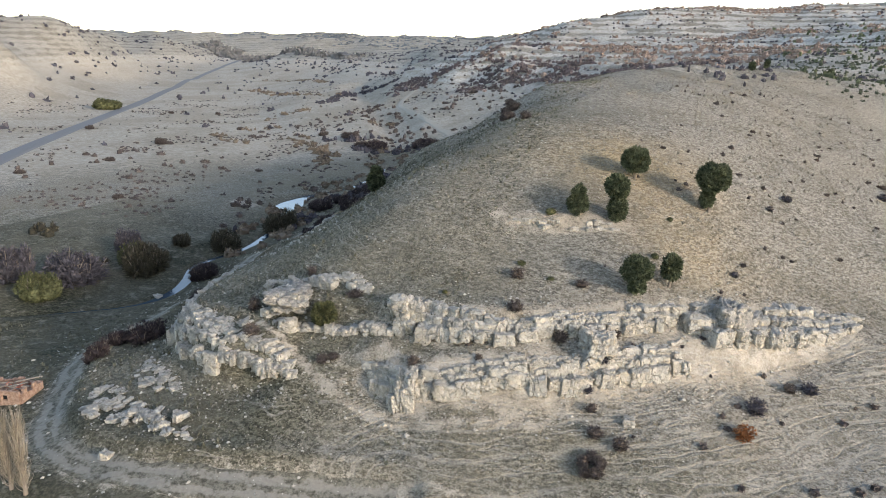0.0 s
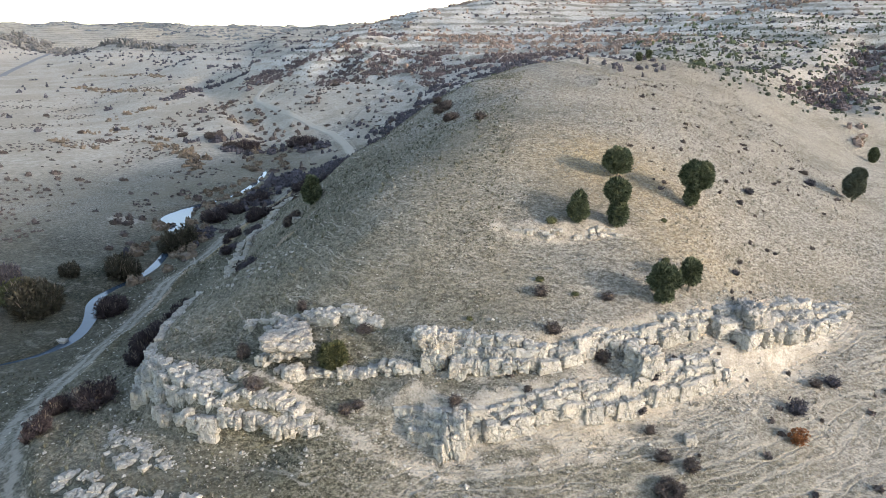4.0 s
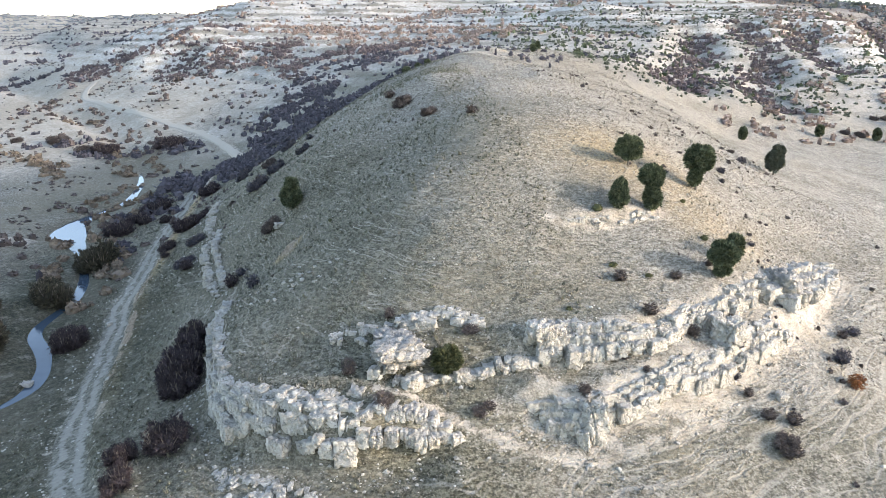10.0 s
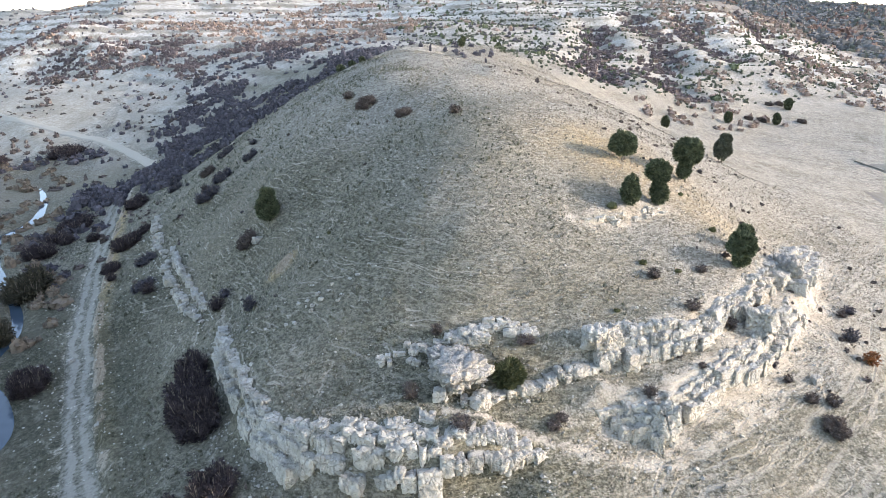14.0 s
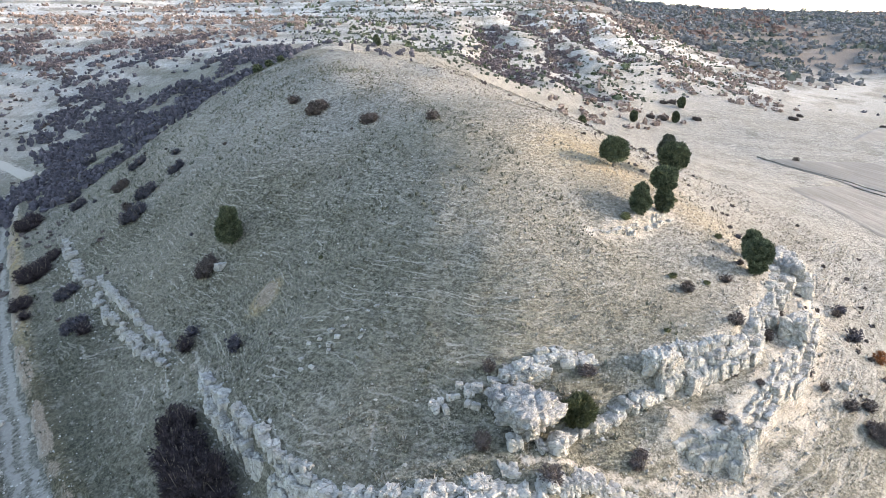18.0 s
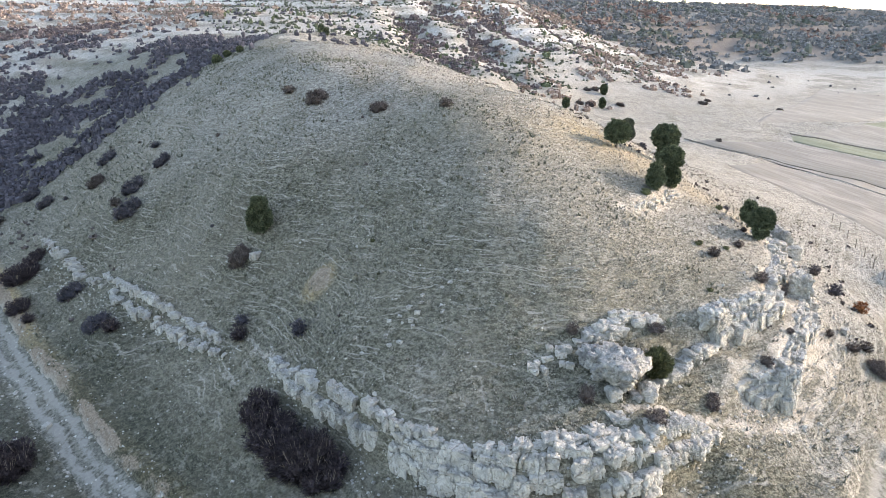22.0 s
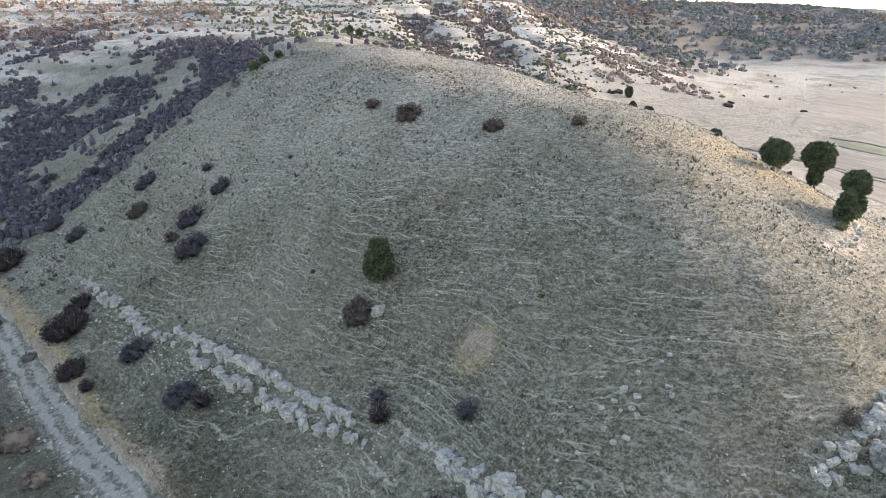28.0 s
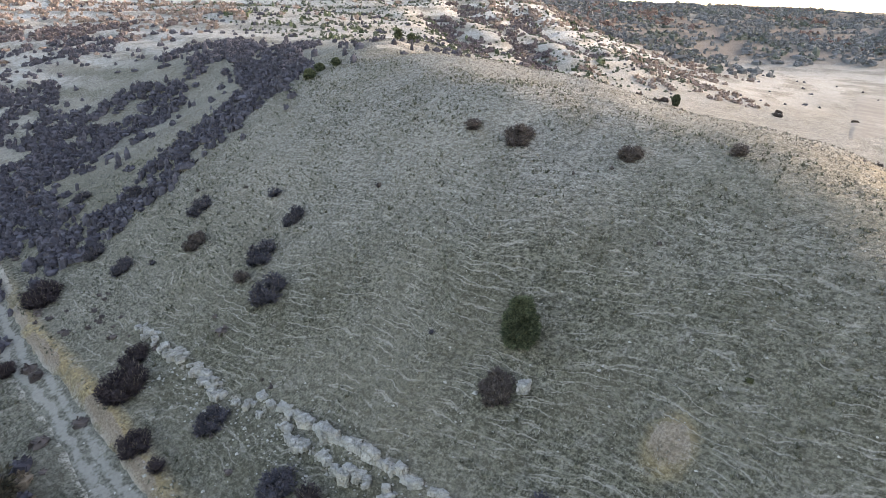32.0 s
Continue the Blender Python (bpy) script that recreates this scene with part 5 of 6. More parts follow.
# x, y, width, height
DARK_WEST = [(-17.2, 140.1, 1.9, 1.5), (-18.2, 133.4, 2.4, 2.0), (-23.2, 131.8, 3.6, 2.4), (-25.7, 125.0, 3.8, 2.6), (-32.8, 153.4, 2.6, 2.0), (-33.6, 164.0, 3.0, 2.0),
    (-22.5, 152.0, 3.4, 2.2), (-25.4, 173.0, 3.2, 2.0), (-23.3, 169.1, 3.0, 2.0), (-29.6, 186.6, 3.0, 1.8), (-23.7, 87.6, 1.8, 1.4), (-21.0, 79.2, 2.0, 2.2), (-35.0, 105.3, 3.4, 1.8),
    (-35.6, 117.2, 3.0, 1.8), (-30.2, 148.8, 0.9, 0.9), (-20.7, 103.8, 0.7, 0.6)]
BROWN_WEST = [(-2.3, 120.0, 2.2, 1.7), (-0.6, 114.5, 3.2, 2.0), (2.4, 102.0, 2.4, 1.6), (7.4, 93.6, 1.9, 1.6), (-26.0, 144.8, 2.6, 2.2), (-26.2, 130.6, 2.0, 1.8), (-20.6, 95.8, 2.6, 2.3)]
DARK_TRACK = [(-39.8, 129.6, 4.8, 3.0), (-41.4, 121.0, 3.0, 2.0), (-41.4, 160.3, 4.6, 3.0), (-48.1, 147.6, 2.5, 2.4), (-53.5, 160.4, 6.9, 3.7), (-40.9, 116.7, 1.8, 1.7), (-53.7, 151.4, 2.9, 2.5)]
ROCK_SHRUBS = [(-6.9, 47.5, 1.9, 1.6), (17.6, 54.1, 1.8, 1.5), (21.9, 54.2, 1.7, 1.5), (9.9, 48.3, 1.3, 1.3), (0.9, 47.6, 1.3, 1.2), (25.8, 50.2, 1.2,
    1.1), (26.6, 48.0, 1.6, 1.3), (28.7, 47.6, 1.5, 1.5), (26.8, 45.2, 2.4, 1.5), (42.0, 60.3, 1.3, 1.1), (15.7, 49.5, 0.8, 0.8),
    (22.6, 59.9, 1.5, 1.0), (1.1, 54.0, 1.8, 1.0), (1.8, 48.2, 1.2, 0.9), (26.5, 56.5, 1.3, 1.1)]
RED_SHRUBS = [(-9.6, 52.0, 1.5, 1.9), (16.4, 58.9, 1.6, 1.4), (-5.9, 57.3, 1.2, 1.4)]
GREEN_SMALL = [(16.3, 60.7, 0.9, 0.7), (28.7, 66.6, 0.9, 0.8), (17.2, 68.7, 1.3, 1.0), (19.6, 59.5, 0.8, 0.5), (-11.7, 80.4, 0.6, 0.5), (10.3, 55.0,
    0.7, 0.5), (29.4, 73.9, 0.7, 0.6)]
SOUTH_SHRUBS = [(39.1, 56.1, 2.1, 2.0), (29.3, 47.6, 1.8, 1.2), (27.5, 48.2, 1.5, 1.0), (43.7, 61.0,
    1.8, 1.3), (26.0, 53.4, 1.8, 1.2), (25.0, 51.6, 1.4, 1.2), (17.7, 54.1, 2.0, 1.3), (1.0, 53.9, 2.1, 1.3), (0.6, 47.6, 1.8,
    1.4), (42.1, 89.3, 1.7, 1.2), (40.1, 85.0, 1.1, 0.8), (36.5, 70.4, 1.0, 0.8), (56.3, 108.7, 2.1, 1.4)]
VALLEY_SHRUBS = [(-46.5, 88.4, 4.6, 3.9), (-25.2, 53.0, 3.9, 3.5), (-29.0, 52.5, 2.7, 2.5), (-28.2, 48.3, 2.5, 2.9), (-26.8, 65.9, 4.3, 4.3), (-27.5,
    74.1, 3.5, 2.9), (-55.7, 153.8, 4.1, 2.9), (-54.7, 163.8, 4.6, 3.0), (-24.7, 86.1, 2.1, 2.4), (-21.3, 95.9, 2.5, 2.4), (-34.0, 101.9, 2.2, 2.1),
    (-37.5, 133.2, 3.0, 1.9), (-57.3, 146.4, 5.8, 4.1), (-64.6, 148.5, 3.5, 2.8), (-82.0, 244.2, 12.6, 4.8), (-70.6, 247.1, 10.4, 4.4), (-90.8, 245.9,
    8.5, 4.9)]
STREAM_WILLOWS = [(-54.6, 124.0, 7.3, 5.8), (-56.6, 118.6, 4.9, 4.2), (-55.3, 105.8, 6.0, 5.4), (-55.4, 97.8, 6.1, 5.7), (-57.3, 86.5, 7.3, 7.3),
    (-62.4, 101.6, 3.5, 3.2)]
BANK_GREEN = [(-62.1, 69.4, 5.5, 5.4), (-61.3, 88.1, 4.9, 4.9), (-53.5, 97.7, 6.7, 5.4), (-54.7, 105.2, 7.7, 5.7), (-53.4, 122.0, 7.1, 5.9), (-52.2,
    165.0, 6.8, 7.5), (-70.2, 71.5, 6.5, 8.4), (-63.7, 77.3, 8.5, 6.7), (-67.0, 92.6, 4.7, 5.6), (-62.7, 101.1, 3.1, 3.0)]
VALLEY_DOTS = [(-170.7, 216.2, 4.4, 3.6), (-151.6, 171.7, 2.9, 2.2), (-102.9, 126.2, 2.5, 1.6), (-229.8, 237.6, 3.5, 2.7),
    (-152.4, 139.4, 3.0, 1.6), (-262.0, 326.0, 2.8, 2.2), (-129.4, 270.9, 4.1, 2.2), (-98.4, 218.9, 2.9, 1.8), (-113.3, 266.2, 7.5, 3.7), (-98.9, 248.8,
    5.5, 3.4), (-248.6, 350.4, 2.9, 2.3), (-181.5, 281.4, 2.9, 2.1)]
PLAIN_SHRUBS = [(57.0, 113.6, 1.7, 0.9), (133.0, 187.4, 2.6, 1.6), (137.6, 187.0, 3.0, 1.9), (152.2, 185.9, 3.0, 1.6), (134.9, 135.1, 2.0, 1.5), (154.6, 204.1, 2.6, 1.7), (158.2, 203.6, 2.8, 1.9),
    (195.4, 182.0, 3.4, 1.7), (204.0, 186.0, 2.4, 1.4), (226.0, 168.0, 2.6, 1.5)]
grown = []
for pts, kind, label, group in (
        (DARK_WEST, "grey", "dark grey leafless shrub on the shaded grassy slope", "shrubs of the west slope"),
        (BROWN_WEST, "brown", "low brown leafless shrub on the grassy hill", "shrubs of the hill top"),
        (DARK_TRACK, "thorn", "dark grey thorny shrub near the dirt track", "shrubs by the track"),
        (ROCK_SHRUBS, "brown", "small brown-grey shrub among the limestone ledges", "shrubs among the rocks"),
        (RED_SHRUBS, "brown", "reddish-brown leafless shrub on the dry grass", "shrubs among the rocks"),
        (GREEN_SMALL, "green", "small green cushion shrub on the dry slope", "small green shrubs"),
        (SOUTH_SHRUBS, "grey", "dark brown low shrub on the stony south slope", "shrubs of the south slope"),
        (VALLEY_SHRUBS, "thorn", "dark leafless shrub beside the track and stream", "shrubs of the valley"),
        (STREAM_WILLOWS, "olive", "dull dark olive willow bush on the stream bank", "stream bank bushes"),
        (BANK_GREEN[:2], "green", "olive-green bush in the shade of the stream bank", "stream bank bushes"),
        (BANK_GREEN[2:], "grey", "dark leafless bush in the shade of the stream bank", "stream bank bushes"),
        (VALLEY_DOTS, "brown", "brown bush on the pale valley floor", "shrubs of the valley"),
        (PLAIN_SHRUBS, "brown", "brown-grey shrub on the pale plain", "shrubs of the plain")):
    for x, y, w, h in pts:
        if along(STREAM, x, y)[0] < 1.6 or math.hypot(x + 70, (y - 149) * 0.6) < 8:
            continue
        if any(math.hypot(x - a, y - b) < 0.35 * (w + c) for a, b, c in grown):
            continue
        grown.append((x, y, w))
        shrub(x, y, w, h * 0.85, kind, label, group)
shrub(-302.0, 318.0, 14.0, 7.5, "green", "large olive-yellow bush beside the valley road", "shrubs of the valley")
shrub(38.2, 52.5, 2.0, 1.6, "rust", "rust-orange autumn shrub alone on the dry slope", "shrubs of the south slope")
# the great thorn thicket below the rock edge
for x, y, w, h in ((-27.6, 71.0, 4.2, 2.8), (-27.4, 67.4, 4.6, 3.0), (-26.6, 63.8, 3.8, 2.6)):
    shrub(x, y, w, h, "thorn", "large blackish thorn thicket below the white rock edge", "thorn thicket")


# ---- far scrub, woods and grass: uncountable ----
def scrub(name, label, category, xy, width, tall, mat, seed, n_spray=16, leaf=0.34):
    """Many far bushes in one mesh: an uneven dome of leaf tufts each."""
    r = np.random.RandomState(seed)
    n = len(xy)
    z = ground_z(xy[:, 0], xy[:, 1])
    w = width * r.lognormal(0, 0.35, n)
    h = tall * r.lognormal(0, 0.3, n)
    d = r.normal(0, 1, (n, n_spray, 3))
    d[..., 2] = np.abs(d[..., 2])
    d /= np.linalg.norm(d, axis=2)[..., None]
    P = d * r.uniform(0.55, 1.0, (n, n_spray))[..., None] * np.stack([w / 2, w / 2, h * 0.85], -1)[:, None]
    P += np.concatenate([xy, z[:, None]], 1)[:, None]
    out = d + r.normal(0, 0.4, d.shape)
    side = np.cross(out, r.normal(0, 1, d.shape))
    side /= np.linalg.norm(side, axis=2)[..., None] + 1e-6
    s = (w * leaf)[:, None, None]
    V = np.stack([P - side * s - out * s * 0.4, P + side * s - out * s * 0.2, P + out * s * 0.75], 2)
    dome = np.array([(math.cos(a) * q, math.sin(a) * q, zz) for zz, q in ((-0.1, 0.44), (0.42, 0.40)) for a in np.arange(5) * 1.2566] + [(0, 0, 0.64)])
    df = np.array([(k, (k + 1) % 5, 5 + (k + 1) % 5) for k in range(5)] + [(k, 5 + (k + 1) % 5, 5 + k) for k in range(5)] + [(5 + k, 5 + (k + 1) % 5, 10) for k in range(5)])
    D = dome[None] * (1 + r.uniform(-0.2, 0.2, (n, 11, 3))) * np.stack([w, w, h], -1)[:, None] + np.concatenate([xy, z[:, None]], 1)[:, None]
    V, o = V.reshape(-1, 3), n * n_spray * 3
    Fc = np.concatenate([np.arange(o).reshape(-1, 3), (df[None] + (np.arange(n) * 11)[:, None, None]).reshape(-1, 3) + o])
    return tagged(new(name, mesh_of(name, np.concatenate([V, D.reshape(-1, 3)]), Fc, mat, True)), label, category, kind="stuff")


def sown(seed, n, box, density):
    """Random places in a box, kept where density(x, y, z) beats a throw."""
    r = np.random.RandomState(seed)
    p = np.stack([r.uniform(box[0], box[1], n), r.uniform(box[2], box[3], n)], 1)
    return p[r.rand(n) < density(p[:, 0], p[:, 1], ground_z(p[:, 0], p[:, 1]))]


def belt(lines, wide, share, x, y, grain=9, cut=0.42, seed=60):
    d = np.min([along(l, x, y)[0] for l in lines], axis=0)
    return share * (1 - smooth(wide * 0.6, wide * 1.15, d + 0.5 * wide * (fbm(x, y, 14, seed + 1) - 0.5))) * (fbm(x, y, grain, seed) > cut)


scrub("scrub", "dense violet-grey leafless scrub in the gully behind the hill", "scrub",
      sown(1, 19000, (-60, 45, 160, 340), lambda x, y, z: np.clip(belt([BELT_HILL], 7, 0.9, x, y, 6, 0.36) + belt([BELT_FOOT], 9, 0.75, x, y, 7, 0.46) + belt([BELT_BACK], 14, 0.7, x, y, 8, 0.42) + belt([BELT_HIGH], 16, 0.5, x, y, 8, 0.48) + 0.012, 0, 1) * (along(UP_ROAD, x, y)[0] > 5)), 1.45, 1.35, M_GREY, 71, 26, 0.16)
scrub("scrub", "dark grey-green scrub dotting the far chalk slope", "scrub",
      sown(2, 12000, (-170, 420, 200, 620), lambda x, y, z: np.clip((0.05 + 0.35 * (fbm(x, y, 30, 62) > 0.58)) * smooth(22, 36, z) + 0.02, 0, 1) * (along(UP_ROAD, x, y)[0] > 4)), 1.4, 1.0, M_GREY, 72, 16, 0.22)
scrub("scrub", "violet-brown leafless scrub filling hollows of the far hillside", "scrub",
      np.concatenate([sown(43, 11000, (-180, 40, 310, 500), lambda x, y, z: np.clip(belt(FAR_BELTS, 26, 0.8, x, y, 12, 0.40, 130), 0, 1)),
                      sown(44, 9000, (80, 290, 195, 395), lambda x, y, z: np.clip(belt(EAST_GULLIES, 9, 0.9, x, y, 9, 0.38, 134), 0, 1))]), 1.9, 1.4, M_VIOLET, 97, 22, 0.19)
scrub("scrub", "small grey-green shrubs scattered thickly over the chalk slope", "scrub",
      sown(45, 9000, (50, 300, 185, 400), lambda x, y, z: (0.25 + 0.6 * (fbm(x, y, 18, 99) > 0.5)) * smooth(21, 27, z)), 0.95, 0.7, M_GREYGREEN, 99, 12, 0.24)
scrub("scrub", "brown autumn oak scrub in belts on the far hillside", "scrub",
      sown(3, 24000, (-160, 480, 300, 760), lambda x, y, z: np.clip(0.85 * (fbm(x * 0.6, y, 70, 63) > 0.50) * smooth(40, 52, z) + 0.06, 0, 1) * smooth(20, 40, z)), 2.1, 1.5, M_OAK, 73, 10, 0.26)
scrub("scrub", "dark green juniper dots on the chalk slope", "scrub",
      sown(4, 2600, (50, 420, 200, 520), lambda x, y, z: 0.5 * (fbm(x, y, 40, 64) > 0.46) * smooth(24, 34, z)), 1.5, 1.8, M_JUNIPER, 74, 18, 0.2)
scrub("scrub", "brown scrub at the foot of the chalk slope", "scrub",
      sown(5, 2600, (90, 340, 175, 330), lambda x, y, z: np.clip(0.8 * (fbm(x, y, 26, 65) > 0.52), 0, 1) * smooth(17, 22, z) * (1 - smooth(30, 40, z))), 2.2, 1.6, M_OAK, 75, 20, 0.2)
scrub("far_wood", "oak wood covering the far ridge, greyed by painted haze", "wood",
      sown(6, 30000, (330, 1300, 180, 1100), lambda x, y, z: np.clip(0.25 + 0.75 * (fbm(x, y, 60, 66) > 0.45), 0, 1) * smooth(16, 26, z)), 5.6, 3.6, M_HAZEWOOD, 76, 8, 0.24)
scrub("far_wood", "russet autumn oaks in patches over the far ridge", "wood",
      sown(15, 9000, (330, 1100, 180, 900), lambda x, y, z: 0.8 * (fbm(x, y, 70, 103) > 0.61) * smooth(16, 26, z)), 5.0, 3.4, M_RUSSET, 103, 9, 0.24)
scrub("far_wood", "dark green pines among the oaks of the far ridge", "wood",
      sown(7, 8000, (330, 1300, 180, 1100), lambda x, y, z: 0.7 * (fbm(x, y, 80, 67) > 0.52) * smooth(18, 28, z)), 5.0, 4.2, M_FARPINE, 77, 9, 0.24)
scrub("scrub", "sparse dark scrub on the far valley side", "scrub",
      sown(8, 9000, (-900, -150, 180, 1200), lambda x, y, z: np.clip(0.05 + 0.35 * smooth(14, 30, z) * (fbm(x, y, 60, 68) > 0.45), 0, 1) * (along(ASPHALT, x, y)[0] > 12)), 3.0, 2.0, M_GREY, 78, 6)
scrub("scrub", "sparse low scrub on the valley floor by the stream", "scrub",
      sown(9, 2600, (-170, -30, 120, 420), lambda x, y, z: 0.16 * (fbm(x, y, 30, 69) > 0.5) + 0.02 + 0.25 * smooth(200, 240, y) * (1 - smooth(4, 22, along(STREAM, x, y)[0]))), 2.0, 1.2, M_BROWN, 79, 30, 0.18)
scrub("reeds", "rust-brown reeds and low willows along the stream", "reeds",
      sown(10, 2600, (-130, -40, 100, 330), lambda x, y, z: 1.0 * (along(STREAM, x, y)[0] > 2.6) * (1 - smooth(4, 9, along(STREAM, x, y)[0])) * (fbm(x, y, 15, 70) > 0.52)), 1.8, 1.3, M_REED, 80, 44, 0.15)
scrub("scrub", "dark scrub on the shaded ground between track and stream", "scrub",
      sown(11, 260, (-62, -40, 100, 200), lambda x, y, z: 0.8 * (fbm(x, y, 18, 81) > 0.58) * (along(TRACK, x, y)[0] > 4.5) * (along(STREAM, x, y)[0] > 4)), 2.2, 1.6, M_GREY, 81, 50, 0.14)
scrub("far_wood", "leafless wood over the farthest ridges, painted haze-blue", "wood",
      sown(14, 14000, (-2300, -250, 1500, 2700), lambda x, y, z: np.clip(0.2 + 0.8 * (fbm(x, y, 160, 101) > 0.46), 0, 1) * smooth(26, 50, z)), 9.0, 2.6, M_FARHAZEWOOD, 101, 8, 0.24)
scrub("far_wood", "row of bare pale poplars far along the river", "wood",
      sown(12, 2600, (-1000, -480, 820, 1350), lambda x, y, z: (np.abs(y - 1130 - (x + 740) * -0.55) < 45) * 0.9), 9, 6, M_HAZEWOOD, 82, 10)
REED_BANDS = [[(-370, 557), (-268, 465), (-228, 455)], [(-470, 722), (-420, 705), (-304, 574)], [(-205, 331), (-201, 355), (-194, 375)], [(-180, 282), (-170, 293)],
              [(-177, 258), (-148, 237)], [(-72, 177), (-68, 197)], [(-70, 157), (-58, 160)], [(-140, 262), (-100, 225), (-92, 205)]]
_band = lambda w: (lambda x, y, z: 1 - smooth(w * 0.4, w, np.min([along(l, x, y)[0] for l in REED_BANDS], axis=0) + 2.5 * (fbm(x, y, 9, 84) - 0.5)))
scrub("reeds", "rust-brown reed beds in bands across the valley", "reeds", np.concatenate([sown(31, 9000, (-480, -120, 200, 740), _band(7)), sown(32, 1500, (-120, -40, 150, 270), _band(4))]), 2.0, 1.1, M_REED, 85, 14, 0.26)
DARK_BANDS = [[(-117, 258), (-106, 265)], [(-93, 241), (-79, 243), (-63, 240)], [(-209, 407), (-226, 484), (-189, 470)], [(-56, 150), (-50, 172), (-54, 190)]]
scrub("scrub", "dark leafless thickets beside the stream and gully", "scrub",
      sown(33, 7000, (-240, -40, 140, 490), lambda x, y, z: 0.9 * (1 - smooth(3, 8, np.min([along(l, x, y)[0] for l in DARK_BANDS], axis=0)))), 2.2, 1.8, M_GREY, 86, 30, 0.18)
scrub("scrub", "small dark cushions dotting the dry slopes", "scrub",
      sown(13, 800, (-40, 62, 40, 160), lambda x, y, z: 0.02 + 0.6 * (x > 24) * (fbm(x, y, 14, 83) > 0.42)), 0.5, 0.32, M_BROWN, 83, 14)


def grass(name, label, xy, tall, mat, seed, blades=5):
    r = np.random.RandomState(seed)
    n = len(xy)
    z = ground_z(xy[:, 0], xy[:, 1])
    P = np.concatenate([xy, z[:, None]], 1)
    h = tall * r.lognormal(0, 0.35, n)
    a = r.uniform(0, 6.28, (n, blades))
    out = np.stack([np.cos(a), np.sin(a), np.zeros_like(a)], -1)
    side = np.stack([-np.sin(a), np.cos(a), np.zeros_like(a)], -1)
    hh = (h[:, None] * r.uniform(0.6, 1.1, (n, blades)))[..., None]
    root = P[:, None] + out * hh * 0.15 - np.array([0, 0, 0.03])
    tip = root + out * hh * r.uniform(0.2, 0.75, (n, blades))[..., None] + np.array([0, 0, 1.0]) * hh * 0.8
    V = np.stack([root - side * hh * 0.2, root + side * hh * 0.2, tip], 2).reshape(-1, 3)
    return tagged(new(name, mesh_of(name, V, np.arange(len(V)).reshape(-1, 3), mat, True)), label, "grass", kind="stuff")


_free = lambda x, y: (along(TRACK, x, y)[0] > 2.2) * (along(EAST_TRACK, x, y)[0] > 1.8) * (along(LOWER_BROW, x, y)[0] > 1.2) * (along(SOUTH_BROW, x, y)[0] > 1.0) * (along(STREAM, x, y)[0] > 5)
grass("grass_tufts", "dry straw-coloured grass tufts covering the hill", sown(21, 74000, (-46, 62, 34, 215), lambda x, y, z: _free(x, y) * (0.35 + 0.65 * (fbm(x, y, 4, 91) > 0.42)) * (0.12 + 0.88 * smooth(-31, -20, x))), 0.20, M_STRAW, 91)
grass("grass_tufts", "dull grey-green grass tufts on the shaded slopes", sown(22, 34000, (-60, 12, 34, 190), lambda x, y, z: _free(x, y) * (0.2 + 0.8 * (fbm(x, y, 6, 92) > 0.45))), 0.26, leaf_material("grey_green_grass", (0.085, 0.085, 0.058), (0.215, 0.207, 0.15)), 92)

scrub("scrub", "low brown-grey tussocks dotting the pale valley floor", "scrub",
      sown(41, 16000, (-330, -30, 110, 560), lambda x, y, z: np.clip(0.06 + 0.75 * (fbm(x, y * 0.6, 24, 95) > 0.60), 0, 1) * (z < 30) * (along(ASPHALT, x, y)[0] > 6) * (along(STREAM, x, y)[0] > 6) * (along(TRACK, x, y)[0] > 3) * (along(UP_ROAD, x, y)[0] > 3)), 0.9, 0.4, M_BROWN, 95, 9, 0.26)
scrub("scrub", "dull olive-brown thicket on the dark ground beside the stream", "scrub",
      sown(42, 300, (-92, -50, 55, 96), lambda x, y, z: 0.75 * (fbm(x, y, 13, 96) > 0.60) * (along(STREAM, x, y)[0] > 3.5)), 2.2, 1.8, M_OLIVE, 96, 60, 0.13)

# ---- buildings and small things ----
def box_mesh(name, size, mat, bevel=0.02):
    bm = bmesh.new()
    bmesh.ops.create_cube(bm, size=1.0, matrix=Matrix.Translation((0, 0, 0.5)))
    for v in bm.verts:
        v.co = Vector((v.co.x * size[0], v.co.y * size[1], v.co.z * size[2]))
    bmesh.ops.bevel(bm, geom=bm.edges[:], offset=bevel, segments=1, affect="EDGES")
    me = bpy.data.meshes.new(name)
    bm.to_mesh(me)
    bm.free()
    me.materials.append(mat)
    return me


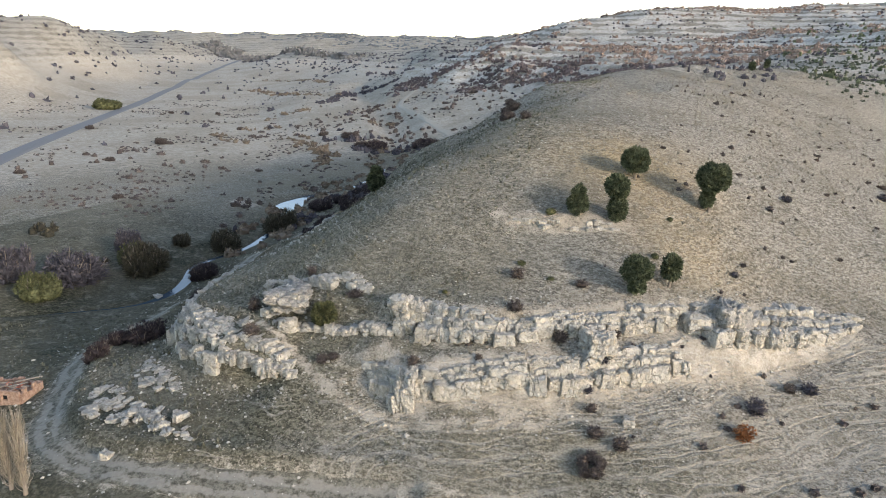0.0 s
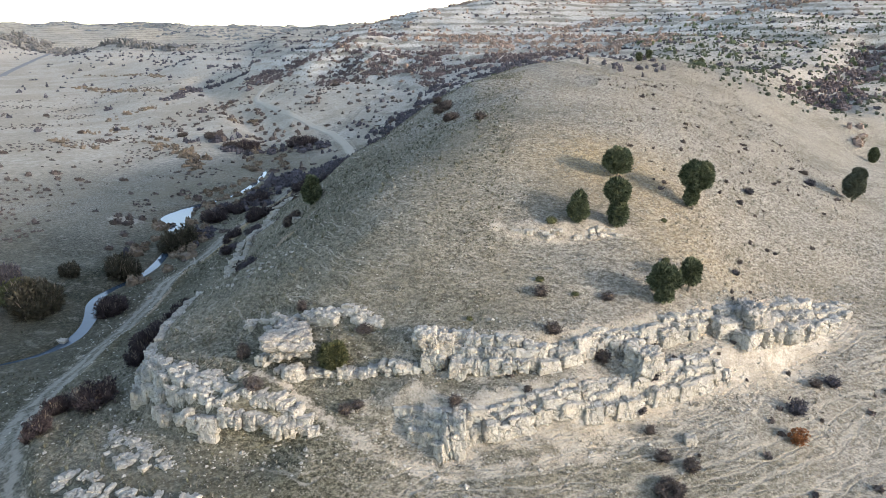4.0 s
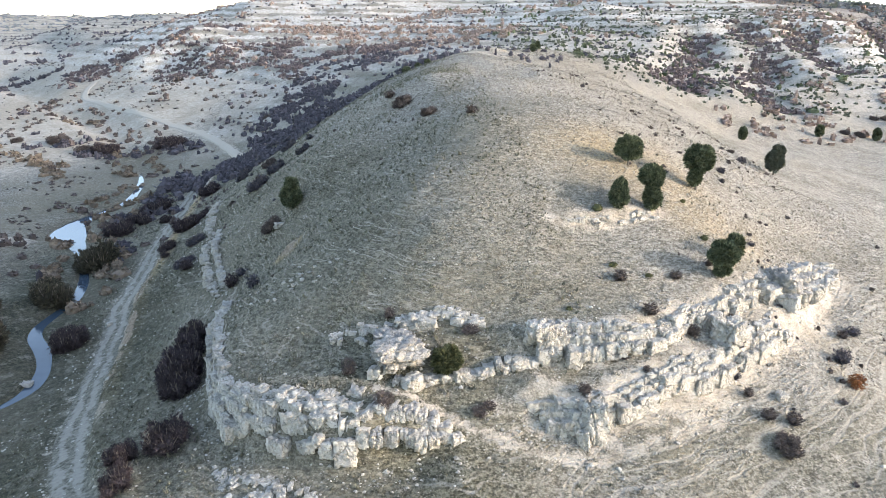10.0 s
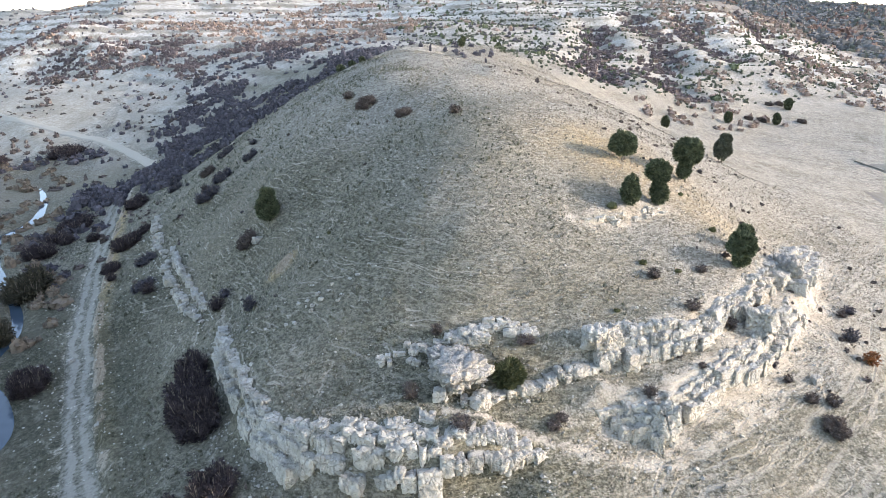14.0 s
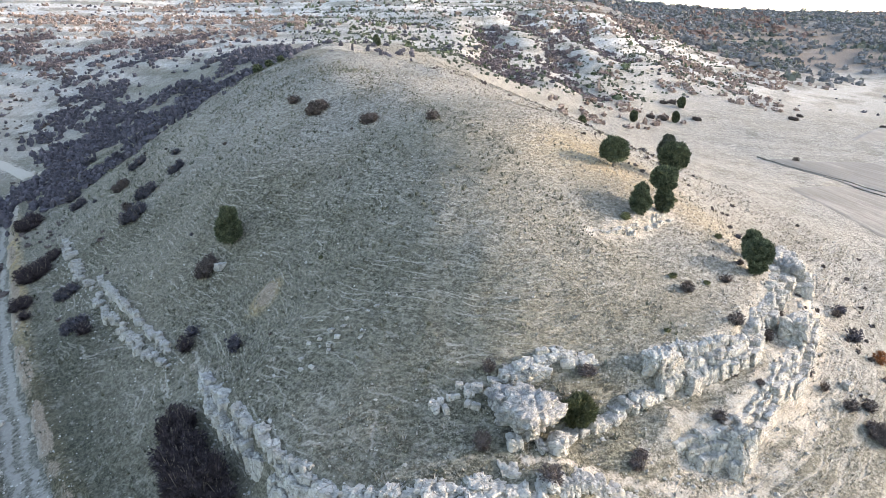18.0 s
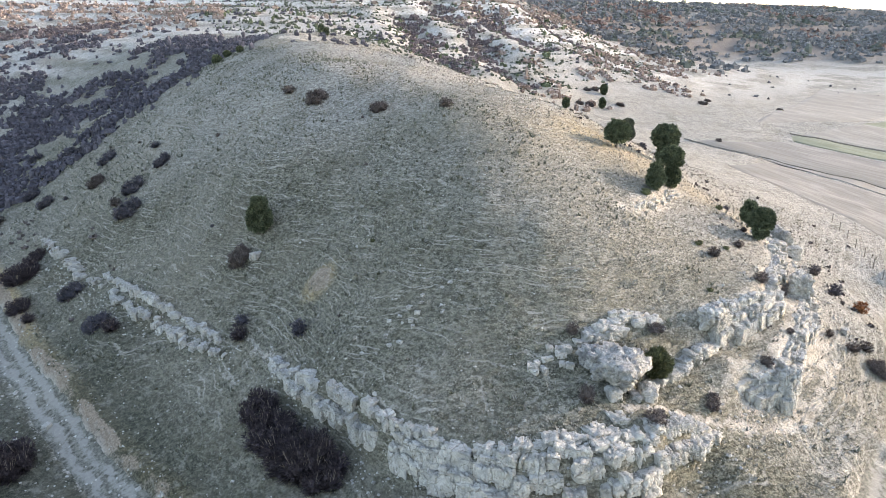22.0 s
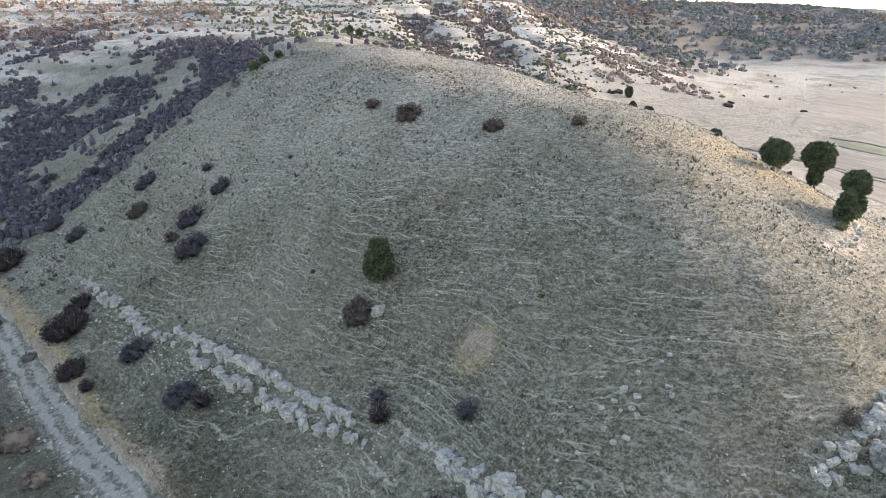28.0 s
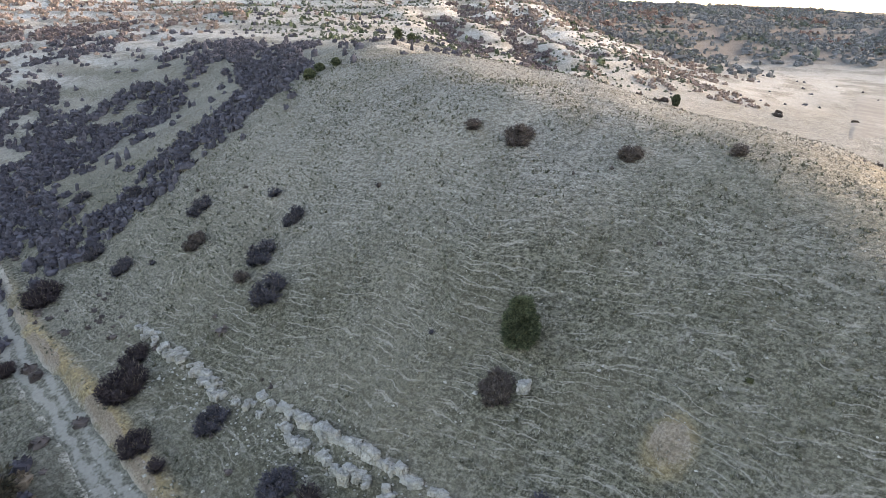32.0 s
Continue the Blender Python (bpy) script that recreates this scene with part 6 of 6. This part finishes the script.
def hut(x, y, yaw, label, size, wall, roof, gable, openings):
    L, W, H = size
    z0 = min(gz(x + dx, y + dy) for dx in (-2, 2) for dy in (-2, 2))
    base = thing("hut", label, "hut", pose(x, y, z0 - 0.1, 0, 0, yaw))
    th = 0.35
    for dx, dy, l, w in ((0, -W / 2 + th / 2, L, th), (0, W / 2 - th / 2, L, th), (-L / 2 + th / 2, 0, th, W - 2 * th), (L / 2 - th / 2, 0, th, W - 2 * th)):
        part("wall", box_mesh("wall", (l, w, H), wall), base, m=pose(dx, dy, 0))
    for side in (-1, 1):
        part("roof", box_mesh("roof", (L + 0.5, W / 2 + 0.45, 0.12), roof), base, "sloping roof slab", m=pose(0, side * W / 4, H + (gable * 0.5), 0 - side * math.degrees(math.atan2(gable, W / 2)), 0, 0))
    part("ridge_cap", box_mesh("ridge_cap", (L + 0.5, 0.3, 0.14), roof), base, m=pose(0, 0, H + gable))
    for px, pz, w, h in openings:
        fr = part("window", box_mesh("window", (w, 0.06, h), M_DARK), base, "dark glassless window", m=pose(px, -W / 2 - 0.02, pz))
        part("sill", box_mesh("sill", (w + 0.2, 0.16, 0.08), M_WALLPAINT), fr, m=pose(0, -0.04, -0.08))
    return base


def ruin(x, y, yaw, label, size):
    """A roofless brick hut, its walls broken at uneven heights, with the fallen roof lying inside."""
    L, W, H = size
    r = random.Random(31)
    base = thing("ruined_hut", label, "ruin", pose(x, y, gz(x, y) - 0.15, 0, 0, yaw))
    for dx, dy, l, along_x in ((0, -W / 2, L, True), (0, W / 2, L, True), (-L / 2, 0, W, False), (L / 2, 0, W, False)):
        n = 7
        for k in range(n):
            c, h = (k + 0.5) * l / n - l / 2, H * (1.0 if along_x and dy < 0 else r.uniform(0.7, 1.05))
            if along_x and dy < 0 and k in (2, 4):
                part("wall", box_mesh("wall", (l / n, 0.3, H * 0.45), M_BRICK, 0.02), base, m=pose(c, dy, 0))
                part("lintel", box_mesh("lintel", (l / n, 0.3, H * 0.25), M_BRICK, 0.02), base, m=pose(c, dy, H * 0.75))
                part("window", box_mesh("window", (l / n, 0.05, H * 0.3), M_DARK, 0.005), base, "dark empty window hole", m=pose(c, dy + 0.12, H * 0.45))
            elif along_x:
                part("wall", box_mesh("wall", (l / n, 0.3, h), M_BRICK, 0.02), base, m=pose(c, dy, 0))
            else:
                part("wall", box_mesh("wall", (0.3, l / n, h), M_BRICK, 0.02), base, m=pose(dx, c, 0))
    for k in range(9):
        part("fallen_beam", box_mesh("fallen_beam", (r.uniform(1.2, 2.8), 0.14, 0.14), M_WOODPOST, 0.02), base, m=pose(r.uniform(-1.4, 1.4), r.uniform(-0.9, 1.2), H * r.uniform(0.6, 0.98), r.uniform(-8, 8), r.uniform(-14, 14), r.uniform(0, 180)))
    for k in range(40):
        part("roof_rubble", box_mesh("roof_rubble", (r.uniform(0.25, 0.7), r.uniform(0.2, 0.5), 0.1), r.choice((M_BRICK, M_TILE, M_BRICK)), 0.02), base, m=pose(r.uniform(-L / 2 + 0.3, L / 2 - 0.3), r.uniform(-W / 2 + 0.3, W / 2 - 0.2), H * r.uniform(0.5, 0.95), r.uniform(-35, 35), r.uniform(-35, 35), r.uniform(0, 360)))
    part("floor_slab", box_mesh("floor_slab", (L - 0.2, W - 0.2, H * 0.6), M_BRICK, 0.05), base, "heap of brick rubble filling the hut", m=pose(0, 0, 0))
    return base


ruin(-32.9, 41.4, 14, "small ruined brick hut with a fallen roof by the track", (4.6, 3.4, 1.9))
hut(63.5, 52.6, -35, "low shed with a red tiled roof beside the track", (8.0, 5.0, 2.6), M_WALLPAINT, M_TILE, 1.1, [(-1.6, 1.0, 0.9, 0.8), (1.6, 1.0, 0.9, 0.8)])


def poplar(x, y, h, seed):
    r = np.random.RandomState(seed)
    base = thing("poplar_tree", "pale leafless columnar poplar beside the track", "tree", Matrix.Translation((x, y, gz(x, y) - 0.1)), "poplars by the track")
    part("trunk", mesh_of("trunk", *tube([(0, 0, -0.2), (0.05, 0, h * 0.4), (0, 0.05, h * 0.95)], [0.2, 0.13, 0.02]), M_BARK), base, "pale grey trunk")
    bs = []
    for k in range(340):
        a, z = r.uniform(0, 6.28), r.uniform(0.03, 0.8) * h
        o = r.uniform(0.25, 1.05) * (1.0 - 0.5 * z / h)
        l = r.uniform(0.16, 0.34) * h
        bs.append(tube([(0, 0, z), (o * 0.6 * math.cos(a), o * 0.6 * math.sin(a), z + l * 0.35), (o * math.cos(a + 0.2), o * math.sin(a + 0.2), min(h * 1.02, z + l))], [0.022, 0.015, 0.006], 3))
    part("branch_crown", mesh_of("branch_crown", *joined(bs), M_POPLAR), base, "upright straw-coloured bare branches")


for i, (x, y, h) in enumerate(((-15.2, 28.6, 7.6), (-16.9, 28.7, 7.2))):
    poplar(x, y, h, 200 + i)


def post(x, y, h):
    base = tagged(new("fence_post", mesh_of("fence_post", *tube([(0, 0, -0.2), (0.02, 0, h * 0.5), (0, 0.02, h)], [0.06, 0.055, 0.05], 6), M_WOODPOST)), "grey wooden fence post at the field's edge", "fence post", "field fence posts")
    base.location = (x, y, gz(x, y))


for k in range(9):
    post(50.5 + k * 2.2, 52.4 + k * 2.3, 1.4)
